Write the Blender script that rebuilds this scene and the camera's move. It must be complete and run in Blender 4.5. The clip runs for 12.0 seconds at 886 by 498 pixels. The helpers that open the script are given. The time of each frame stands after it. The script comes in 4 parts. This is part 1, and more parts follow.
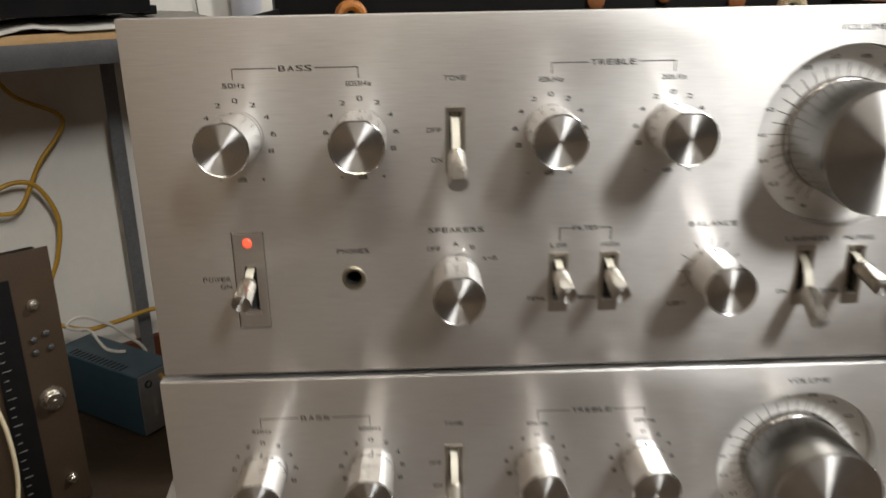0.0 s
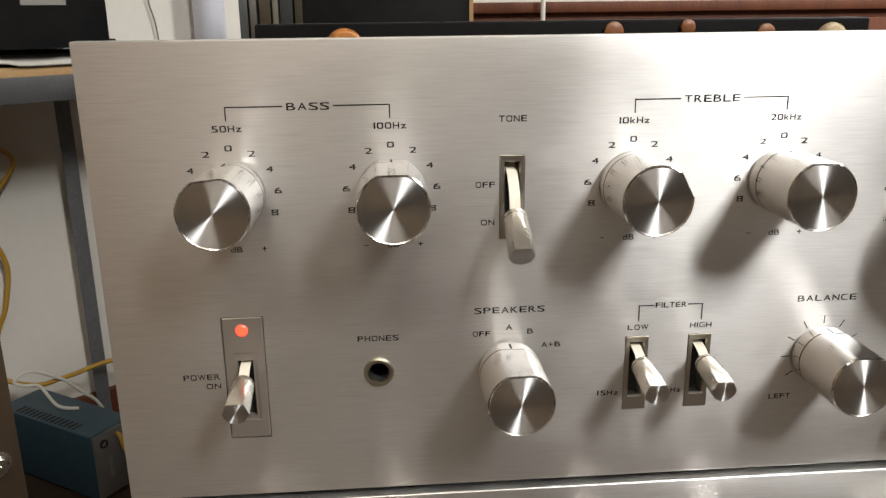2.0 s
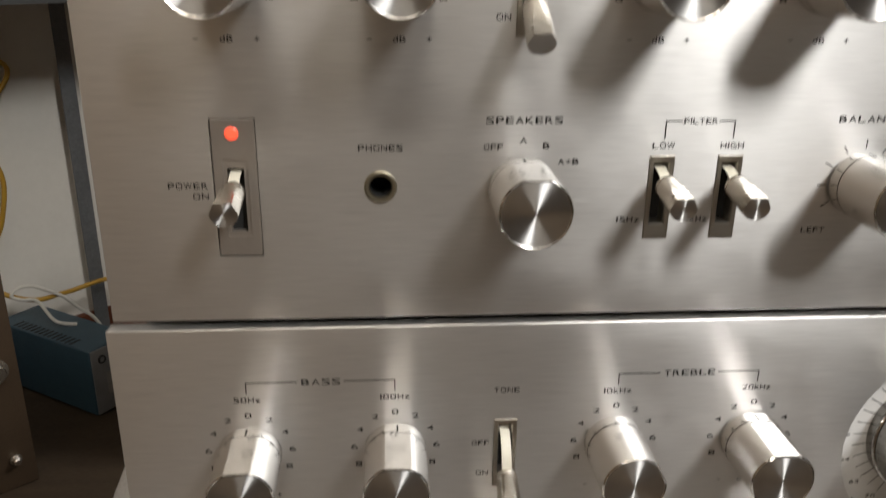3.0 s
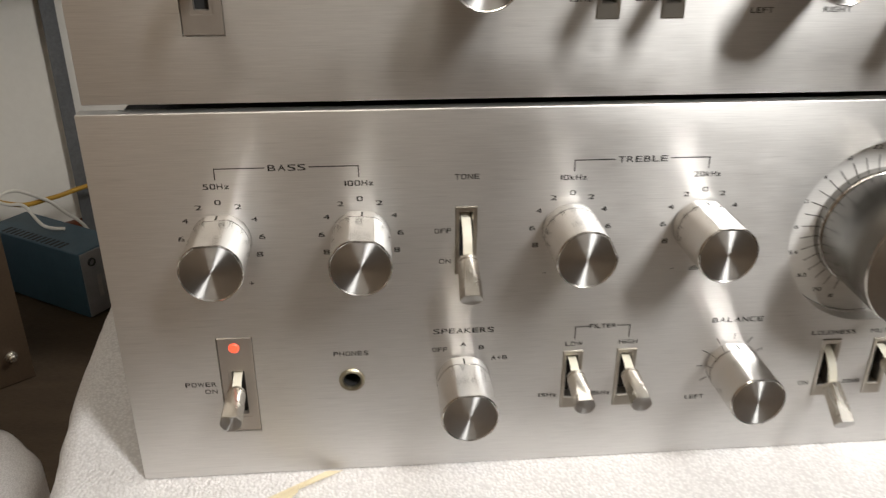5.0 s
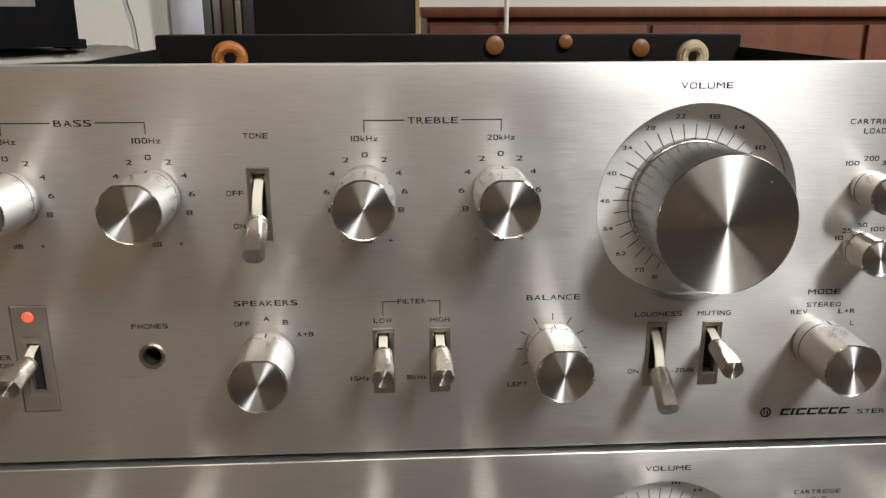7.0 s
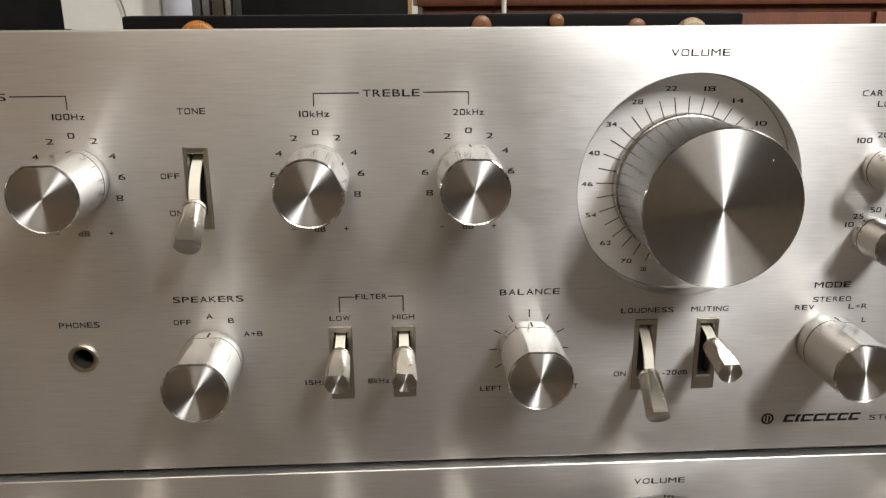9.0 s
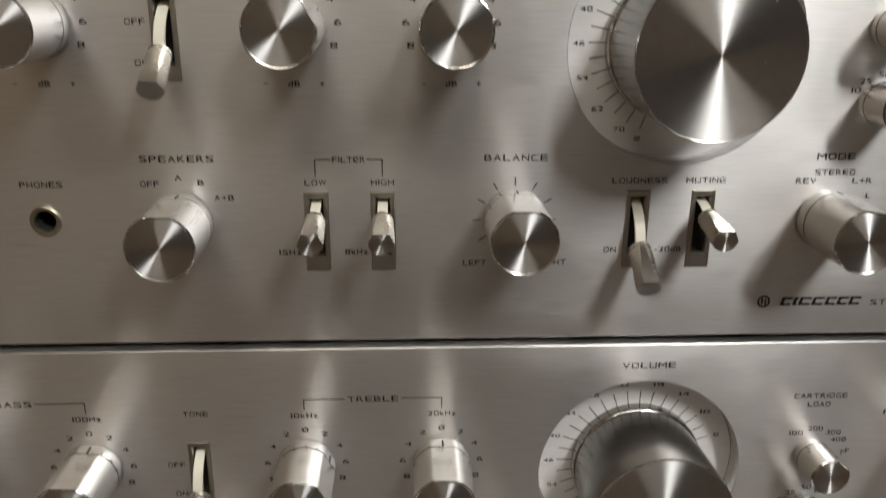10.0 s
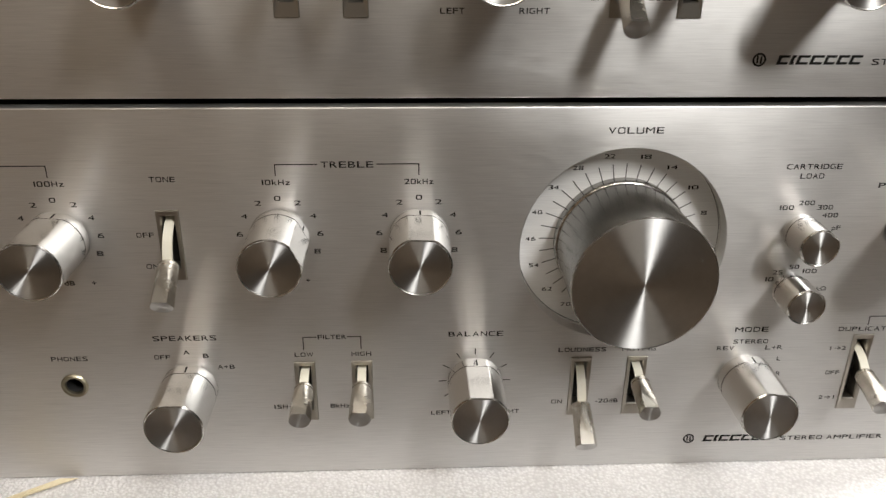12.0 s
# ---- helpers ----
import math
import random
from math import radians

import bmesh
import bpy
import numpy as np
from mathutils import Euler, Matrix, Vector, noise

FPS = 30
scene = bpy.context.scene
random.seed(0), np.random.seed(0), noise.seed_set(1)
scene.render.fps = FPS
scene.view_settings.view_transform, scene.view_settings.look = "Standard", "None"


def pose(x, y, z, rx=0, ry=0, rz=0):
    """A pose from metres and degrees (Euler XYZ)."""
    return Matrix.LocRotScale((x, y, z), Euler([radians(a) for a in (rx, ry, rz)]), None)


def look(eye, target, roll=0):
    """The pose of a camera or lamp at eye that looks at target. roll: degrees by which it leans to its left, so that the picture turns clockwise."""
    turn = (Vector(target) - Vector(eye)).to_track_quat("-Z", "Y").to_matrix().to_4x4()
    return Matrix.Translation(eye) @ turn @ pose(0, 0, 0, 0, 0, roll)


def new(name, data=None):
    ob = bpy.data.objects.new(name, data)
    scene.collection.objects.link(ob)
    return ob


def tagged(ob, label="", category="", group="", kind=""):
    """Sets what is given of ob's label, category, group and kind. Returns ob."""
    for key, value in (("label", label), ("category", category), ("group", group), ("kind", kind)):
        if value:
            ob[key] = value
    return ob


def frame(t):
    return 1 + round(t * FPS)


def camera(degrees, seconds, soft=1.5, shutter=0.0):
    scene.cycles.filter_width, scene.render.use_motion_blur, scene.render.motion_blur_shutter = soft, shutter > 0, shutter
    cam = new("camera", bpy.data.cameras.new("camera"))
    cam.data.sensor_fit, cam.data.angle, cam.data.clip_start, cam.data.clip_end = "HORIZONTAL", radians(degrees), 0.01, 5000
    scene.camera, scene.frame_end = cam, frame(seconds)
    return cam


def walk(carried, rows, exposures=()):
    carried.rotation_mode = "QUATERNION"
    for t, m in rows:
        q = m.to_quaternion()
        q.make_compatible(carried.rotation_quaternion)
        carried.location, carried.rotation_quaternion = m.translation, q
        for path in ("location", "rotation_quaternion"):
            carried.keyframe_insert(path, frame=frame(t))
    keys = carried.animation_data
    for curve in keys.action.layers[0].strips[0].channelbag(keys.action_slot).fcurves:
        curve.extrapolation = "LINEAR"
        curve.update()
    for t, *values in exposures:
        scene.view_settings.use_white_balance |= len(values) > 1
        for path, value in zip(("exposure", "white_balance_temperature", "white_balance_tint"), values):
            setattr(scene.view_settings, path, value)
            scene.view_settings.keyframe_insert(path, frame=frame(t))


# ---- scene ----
cam = camera(57.4, 12.0, 1.35, 0.45)
PATH = [
    (0, (0.1127, -0.3139, 0.7884), (0.1195, -0.0301, 0.6913), -1.03),
    (0.5, (0.0811, -0.2509, 0.7853), (0.0997, 0.0351, 0.6967), -0.52),
    (1, (0.0900, -0.2411, 0.7785), (0.1121, 0.0458, 0.6936), -0.71),
    (1.5, (0.0896, -0.2410, 0.7808), (0.1119, 0.0463, 0.6974), -0.99),
    (2, (0.0864, -0.2409, 0.7812), (0.1079, 0.0461, 0.6965), -0.68),
    (2.5, (0.0856, -0.2372, 0.7606), (0.1060, 0.0477, 0.6691), -0.16),
    (3, (0.0850, -0.2332, 0.7349), (0.1055, 0.0478, 0.6318), 0.60),
    (3.5, (0.0830, -0.2270, 0.7020), (0.1037, 0.0487, 0.5855), 1.16),
    (3.7, (0.0829, -0.2257, 0.6894), (0.1035, 0.0481, 0.5684), 1.41),
    (5.3, (0.1026, -0.2832, 0.7007), (0.1264, -0.0129, 0.5727), -0.12),
    (5.5, (0.1192, -0.2958, 0.7149), (0.1441, -0.0242, 0.5898), -0.11),
    (6, (0.1506, -0.2848, 0.7551), (0.1707, -0.0055, 0.6473), -0.45),
    (6.5, (0.1631, -0.2789, 0.7848), (0.1819, 0.0061, 0.6928), -0.04),
    (6.7, (0.1678, -0.2816, 0.7920), (0.1848, 0.0049, 0.7048), -0.10),
    (8.3, (0.1902, -0.2564, 0.7818), (0.2052, 0.0313, 0.6981), -0.10),
    (8.5, (0.1894, -0.2544, 0.7777), (0.2042, 0.0330, 0.6929), -0.18),
    (9, (0.1899, -0.2516, 0.7811), (0.2042, 0.0351, 0.6939), -0.36),
    (9.5, (0.1931, -0.2465, 0.7664), (0.2060, 0.0389, 0.6747), -0.17),
    (10, (0.1967, -0.2492, 0.7446), (0.2100, 0.0342, 0.6471), 0.36),
    (10.5, (0.1994, -0.2518, 0.7224), (0.2127, 0.0282, 0.6156), 0.42),
    (11, (0.1996, -0.2511, 0.7033), (0.2129, 0.0244, 0.5853), 0.60),
    (11.5, (0.2010, -0.2513, 0.6933), (0.2125, 0.0209, 0.5678), 0.74),
    (12, (0.2041, -0.2561, 0.6938), (0.2173, 0.0150, 0.5660), 0.56),
]
# the clip's camera brightens and darkens its picture a little on the way
EXPOSURES = [(0, 0.11), (0.5, -0.05), (1, 0.16), (1.5, 0.3), (2, 0.33), (2.5, 0.26), (3, 0.05), (3.5, 0.18), (5.5, 0.26), (6, 0.02), (6.5, -0.02), (8.5, 0.29), (9, 0.18), (9.5, 0.06), (10, -0.3), (10.5, -0.18), (11, -0.17), (11.5, -0.06), (12, -0.1)]
walk(cam, [(t, look(eye, target, roll)) for t, eye, target, roll in PATH], EXPOSURES)

# ---- world and lamps ----
world = bpy.data.worlds.new("world")
scene.world = world
world.use_nodes = True
world.node_tree.nodes["Background"].inputs[0].default_value = (0.9, 0.93, 1.0, 1)
world.node_tree.nodes["Background"].inputs[1].default_value = 0.05


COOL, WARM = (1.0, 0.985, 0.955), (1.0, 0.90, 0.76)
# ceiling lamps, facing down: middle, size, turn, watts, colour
# the weak warm third is an unseen fill, added to brighten the panel's left
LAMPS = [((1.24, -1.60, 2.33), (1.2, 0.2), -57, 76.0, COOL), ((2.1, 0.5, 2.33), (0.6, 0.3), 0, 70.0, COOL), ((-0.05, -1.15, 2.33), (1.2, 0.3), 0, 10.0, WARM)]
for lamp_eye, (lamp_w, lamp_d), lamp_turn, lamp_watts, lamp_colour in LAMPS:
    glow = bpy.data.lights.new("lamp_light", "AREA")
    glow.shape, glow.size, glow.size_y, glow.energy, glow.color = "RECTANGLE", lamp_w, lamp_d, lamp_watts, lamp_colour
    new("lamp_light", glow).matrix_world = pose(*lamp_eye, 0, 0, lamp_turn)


# ---- materials ----
def material(name, colour=(0.8, 0.8, 0.8), rough=0.5, metal=0.0, spec=0.5):
    m = bpy.data.materials.new(name)
    m.use_nodes = True
    b = m.node_tree.nodes["Principled BSDF"]
    b.inputs["Base Color"].default_value = (*colour, 1)
    b.inputs["Roughness"].default_value = rough
    b.inputs["Metallic"].default_value = metal
    b.inputs["Specular IOR Level"].default_value = spec
    return m, m.node_tree, b


def coords(tree, scale, which="Object"):
    t = tree.nodes.new("ShaderNodeTexCoord")
    m = tree.nodes.new("ShaderNodeMapping")
    m.inputs["Scale"].default_value = scale
    tree.links.new(t.outputs[which], m.inputs["Vector"])
    return m.outputs["Vector"]


def noise_tex(tree, vector, scale, detail=4.0, rough=0.55):
    n = tree.nodes.new("ShaderNodeTexNoise")
    n.inputs["Scale"].default_value, n.inputs["Detail"].default_value, n.inputs["Roughness"].default_value = scale, detail, rough
    tree.links.new(vector, n.inputs["Vector"])
    return n.outputs["Fac"]


def remap(tree, value, low, high, a=0.3, b=0.7):
    n = tree.nodes.new("ShaderNodeMapRange")
    n.inputs["From Min"].default_value, n.inputs["From Max"].default_value = a, b
    n.inputs["To Min"].default_value, n.inputs["To Max"].default_value = low, high
    tree.links.new(value, n.inputs["Value"])
    return n.outputs["Result"]


def blend(tree, fac, a, b):
    n = tree.nodes.new("ShaderNodeMix")
    n.data_type = "RGBA"
    n.inputs[6].default_value, n.inputs[7].default_value = (*a, 1), (*b, 1)
    tree.links.new(fac, n.inputs[0])
    return n.outputs[2]


def bump(tree, bsdf, value, strength, distance):
    n = tree.nodes.new("ShaderNodeBump")
    n.inputs["Strength"].default_value, n.inputs["Distance"].default_value = strength, distance
    tree.links.new(value, n.inputs["Height"])
    tree.links.new(n.outputs["Normal"], bsdf.inputs["Normal"])


def mottled(name, a, b, rough=0.6, metal=0.0, scale=20.0, fine=250.0, relief=0.0004, spread=0.12, stretch=(1, 1, 1)):
    """A surface with large stains and fine grain."""
    m, tree, bsdf = material(name, a, rough, metal)
    v = coords(tree, stretch)
    big = noise_tex(tree, v, scale, 5)
    small = noise_tex(tree, v, fine, 4, 0.7)
    mix = tree.nodes.new("ShaderNodeMath")
    mix.operation = "MULTIPLY_ADD"
    mix.inputs[1].default_value = 0.45
    tree.links.new(small, mix.inputs[0])
    half = tree.nodes.new("ShaderNodeMath")
    half.operation = "MULTIPLY"
    half.inputs[1].default_value = 0.55
    tree.links.new(big, half.inputs[0])
    tree.links.new(half.outputs[0], mix.inputs[2])
    tree.links.new(blend(tree, remap(tree, mix.outputs[0], 0, 1, 0.35, 0.65), a, b), bsdf.inputs["Base Color"])
    tree.links.new(remap(tree, small, max(0.03, rough - spread), min(1, rough + spread)), bsdf.inputs["Roughness"])
    if relief:
        bump(tree, bsdf, mix.outputs[0], 0.6, relief)
    return m


def object_vector(tree, plane):
    """The direction in which the sheen of a brushed metal spreads: 'up', 'along' a spindle, or 'out' from it."""
    turn = tree.nodes.new("ShaderNodeVectorTransform")
    turn.vector_type, turn.convert_from, turn.convert_to = "VECTOR", "OBJECT", "WORLD"
    if plane in ("up", "along"):
        turn.inputs[0].default_value = (0, 0, 1) if plane == "up" else (0, 1, 0)
    else:
        t = tree.nodes.new("ShaderNodeTexCoord")
        flat = tree.nodes.new("ShaderNodeVectorMath")
        flat.operation = "MULTIPLY"
        flat.inputs[1].default_value = (1, 0, 1)
        tree.links.new(t.outputs["Object"], flat.inputs[0])
        unit = tree.nodes.new("ShaderNodeVectorMath")
        unit.operation = "NORMALIZE"
        tree.links.new(flat.outputs[0], unit.inputs[0])
        tree.links.new(unit.outputs[0], turn.inputs[0])
    return turn.outputs[0]


def brushed(name, colour, rough, aniso, lines=5200.0, relief=0.00002, share=0.27, spread=0.52, metal=1.0):
    """Aluminium brushed from side to side: fine horizontal lines, a few heavier ones, faint smudges; a tight and a wide sheen."""
    m, tree, wide = material(name, colour, 0.5, metal)
    wide.inputs["Anisotropic"].default_value = 0.15
    tight = tree.nodes.new("ShaderNodeBsdfAnisotropic")
    tight.distribution = "BECKMANN"
    tight.inputs["Anisotropy"].default_value = -aniso
    fine = noise_tex(tree, coords(tree, (190, 1, lines)), 1.0, 3, 0.6)
    broad = noise_tex(tree, coords(tree, (75, 1, 2100)), 1.0, 5, 0.65)
    smudge = noise_tex(tree, coords(tree, (1, 1, 1)), 24.0, 4, 0.6)
    dark = tuple(c * 0.87 for c in colour)
    base = blend(tree, remap(tree, broad, 0, 1, 0.3, 0.7), dark, colour)
    # a few long, heavier scratches
    scratch = noise_tex(tree, coords(tree, (45, 1, 2600)), 1.0, 2, 0.5)
    heavy = tree.nodes.new("ShaderNodeMix")
    heavy.data_type = "RGBA"
    heavy.inputs[7].default_value = (*(c * 0.70 for c in colour), 1)
    tree.links.new(remap(tree, scratch, 0.0, 0.5, 0.62, 0.72), heavy.inputs[0])
    tree.links.new(base, heavy.inputs[6])
    tint = heavy.outputs[2]
    both = tree.nodes.new("ShaderNodeMath")
    both.operation = "ADD"
    tree.links.new(fine, both.inputs[0])
    tree.links.new(broad, both.inputs[1])
    for b, r, socket in ((tight, rough, "Color"), (wide, spread, "Base Color")):
        tree.links.new(object_vector(tree, "up"), b.inputs["Tangent"])
        tree.links.new(tint, b.inputs[socket])
        add = tree.nodes.new("ShaderNodeMath")
        add.operation = "ADD"
        tree.links.new(remap(tree, both.outputs[0], r - 0.03, r + 0.03, 0.6, 1.4), add.inputs[0])
        tree.links.new(remap(tree, smudge, -0.02, 0.02), add.inputs[1])
        tree.links.new(add.outputs[0], b.inputs["Roughness"])
        bump(tree, b, both.outputs[0], 0.28, relief)
    mix = tree.nodes.new("ShaderNodeMixShader")
    mix.inputs[0].default_value = share
    tree.links.new(tight.outputs[0], mix.inputs[1])
    tree.links.new(wide.outputs[0], mix.inputs[2])
    tree.links.new(mix.outputs[0], tree.nodes["Material Output"].inputs["Surface"])
    return m


def turned(name, colour, rough, aniso, rings=5200.0):
    """Aluminium turned on a lathe: concentric lines round the spindle, so that the sheen fans out from the middle."""
    m, tree, bsdf = material(name, colour, 0.45, 1.0)
    crisp = tree.nodes.new("ShaderNodeBsdfAnisotropic")
    crisp.distribution = "BECKMANN"
    crisp.inputs["Anisotropy"].default_value = -aniso
    t = tree.nodes.new("ShaderNodeTexCoord")
    flat = tree.nodes.new("ShaderNodeVectorMath")
    flat.operation = "MULTIPLY"
    flat.inputs[1].default_value = (1, 0, 1)
    tree.links.new(t.outputs["Object"], flat.inputs[0])
    length = tree.nodes.new("ShaderNodeVectorMath")
    length.operation = "LENGTH"
    tree.links.new(flat.outputs[0], length.inputs[0])
    ring = tree.nodes.new("ShaderNodeTexNoise")
    ring.noise_dimensions = "1D"
    ring.inputs["Scale"].default_value, ring.inputs["Detail"].default_value = rings, 3
    tree.links.new(length.outputs["Value"], ring.inputs["W"])
    tree.links.new(remap(tree, ring.outputs["Fac"], rough - 0.02, rough + 0.02), crisp.inputs["Roughness"])
    marks = noise_tex(tree, coords(tree, (1, 1, 1)), 160.0, 5, 0.7)
    dark = tuple(c * 0.9 for c in colour)
    tint = blend(tree, remap(tree, marks, 0, 1, 0.3, 0.6), dark, colour)
    bsdf.inputs["Anisotropic"].default_value = 0.7
    for shader, socket in ((bsdf, "Base Color"), (crisp, "Color")):
        tree.links.new(tint, shader.inputs[socket])
        tree.links.new(object_vector(tree, "out"), shader.inputs["Tangent"])
    mix = tree.nodes.new("ShaderNodeMixShader")
    mix.inputs[0].default_value = 0.22
    tree.links.new(crisp.outputs[0], mix.inputs[1])
    tree.links.new(bsdf.outputs[0], mix.inputs[2])
    # specks of dust and tiny nicks
    dust = tree.nodes.new("ShaderNodeBsdfDiffuse")
    dust.inputs["Color"].default_value = (0.42, 0.40, 0.37, 1)
    top = tree.nodes.new("ShaderNodeMixShader")
    nick = noise_tex(tree, coords(tree, (1, 1, 1)), 620.0, 3, 0.6)
    tree.links.new(remap(tree, nick, 0.0, 0.6, 0.69, 0.75), top.inputs[0])
    tree.links.new(mix.outputs[0], top.inputs[1])
    tree.links.new(dust.outputs[0], top.inputs[2])
    tree.links.new(top.outputs[0], tree.nodes["Material Output"].inputs["Surface"])
    return m


M_PANEL = brushed("brushed_aluminium", (0.80, 0.79, 0.775), 0.45, 0.50, share=0.35, metal=0.85)
M_FACE = turned("turned_aluminium", (0.56, 0.555, 0.545), 0.50, 0.64)
M_DIAL = brushed("brushed_dial", (0.82, 0.815, 0.805), 0.40, 0.55, 3600.0, 0.00003, 0.97, 0.55, 0.12)
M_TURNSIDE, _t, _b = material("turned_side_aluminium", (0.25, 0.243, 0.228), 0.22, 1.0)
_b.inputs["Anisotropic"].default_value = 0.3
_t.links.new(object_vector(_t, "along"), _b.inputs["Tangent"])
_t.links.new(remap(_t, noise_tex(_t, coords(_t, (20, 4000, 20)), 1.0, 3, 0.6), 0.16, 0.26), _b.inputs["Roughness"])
M_SIDE = mottled("satin_aluminium", (0.84, 0.83, 0.815), (0.79, 0.78, 0.76), 0.19, 1.0, 60, 300, 0.0, 0.008)
M_CHAMFER = mottled("worn_chamfer", (0.90, 0.89, 0.87), (0.16, 0.14, 0.11), 0.22, 1.0, 700, 1500, 0.0, 0.02)
M_SOCKET = mottled("dull_bronze", (0.42, 0.39, 0.30), (0.36, 0.33, 0.25), 0.38, 1.0, 90, 500, 0.0, 0.03)
M_BEZEL = mottled("champagne_metal", (0.50, 0.47, 0.42), (0.46, 0.43, 0.38), 0.36, 1.0, 60, 300, 0.0, 0.01)
M_PLATE = mottled("champagne_plate", (0.40, 0.36, 0.32), (0.37, 0.33, 0.29), 0.4, 0.7, 60, 300, 0.0, 0.01)
M_TIP = mottled("warm_nickel", (0.68, 0.65, 0.59), (0.65, 0.62, 0.56), 0.27, 1.0, 60, 300, 0.0, 0.006)
M_IVORY = mottled("ivory_plastic", (0.72, 0.70, 0.61), (0.68, 0.64, 0.52), 0.4, 0.0, 200, 1500, 0.00002)
M_INK = material("black_ink", (0.014, 0.0135, 0.013), 0.6, 0.0, 0.2)[0]
M_BLACK = mottled("black_enamel", (0.006, 0.006, 0.0065), (0.011, 0.0105, 0.0105), 0.5, 0.0, 30, 500, 0.0001)
M_BLACK.node_tree.nodes["Principled BSDF"].inputs["Specular IOR Level"].default_value = 0.1
M_DARK = material("dark_recess", (0.01, 0.01, 0.01), 0.8)[0]
M_FOAM, _t, _b = material("white_foam", (0.74, 0.74, 0.75), 0.35)
_cells = _t.nodes.new("ShaderNodeTexVoronoi")
_cells.inputs["Scale"].default_value = 760.0
_t.links.new(coords(_t, (1, 1, 1)), _cells.inputs["Vector"])
_soft = noise_tex(_t, coords(_t, (1, 1, 1)), 70.0, 5, 0.6)
_sum = _t.nodes.new("ShaderNodeMath")
_sum.operation = "MULTIPLY_ADD"
_sum.inputs[1].default_value = 0.7
_t.links.new(_soft, _sum.inputs[0])
_t.links.new(_cells.outputs["Distance"], _sum.inputs[2])
_t.links.new(blend(_t, remap(_t, _cells.outputs["Distance"], 0, 1, 0.1, 0.75), (0.82, 0.81, 0.81), (0.63, 0.615, 0.615)), _b.inputs["Base Color"])
bump(_t, _b, _sum.outputs[0], 0.7, 0.0006)
_b.inputs["Coat Weight"].default_value = 0.3
M_WALL = mottled("cream_plaster", (0.74, 0.71, 0.65), (0.69, 0.66, 0.60), 0.8, 0.0, 3, 60, 0.0006)
M_CEIL = mottled("white_ceiling_paint", (0.62, 0.605, 0.58), (0.57, 0.555, 0.53), 0.85, 0.0, 4, 90, 0.0005)
# tones of the unseen walls, set for what the metal reflects
M_WALLWARM = mottled("tan_reflection_wall", (0.23, 0.168, 0.11), (0.20, 0.145, 0.093), 0.8, 0.0, 3, 60, 0.0006)
M_WALLDIM = mottled("dark_reflection_wall", (0.07, 0.071, 0.069), (0.058, 0.059, 0.057), 0.8, 0.0, 3, 60, 0.0006)
M_BOARDBLUE = mottled("blue_grey_laminate", (0.055, 0.065, 0.085), (0.04, 0.05, 0.065), 0.4, 0.0, 60, 500, 0.0001)
M_BOOKA = mottled("grey_green_card", (0.11, 0.12, 0.12), (0.08, 0.09, 0.09), 0.6, 0.0, 40, 400, 0.0001)
M_BOOKB = mottled("olive_card", (0.16, 0.14, 0.10), (0.12, 0.10, 0.07), 0.6, 0.0, 40, 400, 0.0001)
M_WOOD = mottled("brown_floor_wood", (0.056, 0.039, 0.025), (0.039, 0.027, 0.017), 0.7, 0.0, 6, 90, 0.0004, 0.1, (1, 6, 1))
M_WOOD.node_tree.nodes["Principled BSDF"].inputs["Specular IOR Level"].default_value = 0.2
M_BOARD = mottled("raw_board", (0.42, 0.27, 0.125), (0.33, 0.20, 0.085), 0.7, 0.0, 12, 200, 0.0004)
M_MAHOGANY = mottled("red_brown_wood", (0.15, 0.042, 0.012), (0.085, 0.022, 0.007), 0.6, 0.0, 5, 70, 0.0002, 0.1, (6, 6, 1))
M_GALV = mottled("galvanised_steel", (0.105, 0.105, 0.105), (0.075, 0.075, 0.076), 0.5, 0.6, 25, 200, 0.0002)
M_POST = mottled("dull_grey_steel", (0.21, 0.215, 0.22), (0.16, 0.165, 0.17), 0.5, 0.5, 25, 200, 0.0002)
M_BLUE = mottled("blue_hammertone", (0.036, 0.078, 0.108), (0.028, 0.06, 0.085), 0.5, 0.0, 60, 600, 0.0003)
M_GREYPLATE = mottled("grey_plate", (0.22, 0.215, 0.215), (0.17, 0.165, 0.165), 0.5, 0.2, 40, 500, 0.0001)
M_BRONZE = mottled("brown_enamel", (0.075, 0.05, 0.031), (0.058, 0.038, 0.023), 0.45, 0.3, 12, 300, 0.0002)
M_YELLOW = mottled("yellow_cable_sheath", (0.46, 0.27, 0.03), (0.38, 0.21, 0.022), 0.45, 0.0, 60, 400, 0.0001)
M_WHITECABLE = mottled("white_cable_sheath", (0.68, 0.66, 0.60), (0.60, 0.57, 0.5), 0.5, 0.0, 60, 400, 0.0001)
M_PIPE = mottled("white_pipe_paint", (0.66, 0.67, 0.74), (0.60, 0.61, 0.68), 0.4, 0.0, 12, 200, 0.0001)
M_WAX = mottled("brown_wax", (0.24, 0.095, 0.03), (0.17, 0.06, 0.02), 0.45, 0.0, 150, 900, 0.0002)
M_COPPER = mottled("lacquered_copper_wire", (0.62, 0.25, 0.045), (0.50, 0.18, 0.03), 0.5, 0.2, 200, 900, 0.0001)
M_PAPER = mottled("tan_paper_tape", (0.68, 0.60, 0.42), (0.58, 0.48, 0.30), 0.7, 0.0, 90, 700, 0.0002)
M_RED = material("red_mark", (0.6, 0.03, 0.02), 0.6)[0]
M_CLOTH = mottled("off_white_cloth", (0.50, 0.48, 0.44), (0.40, 0.38, 0.34), 0.9, 0.0, 60, 500, 0.0008)
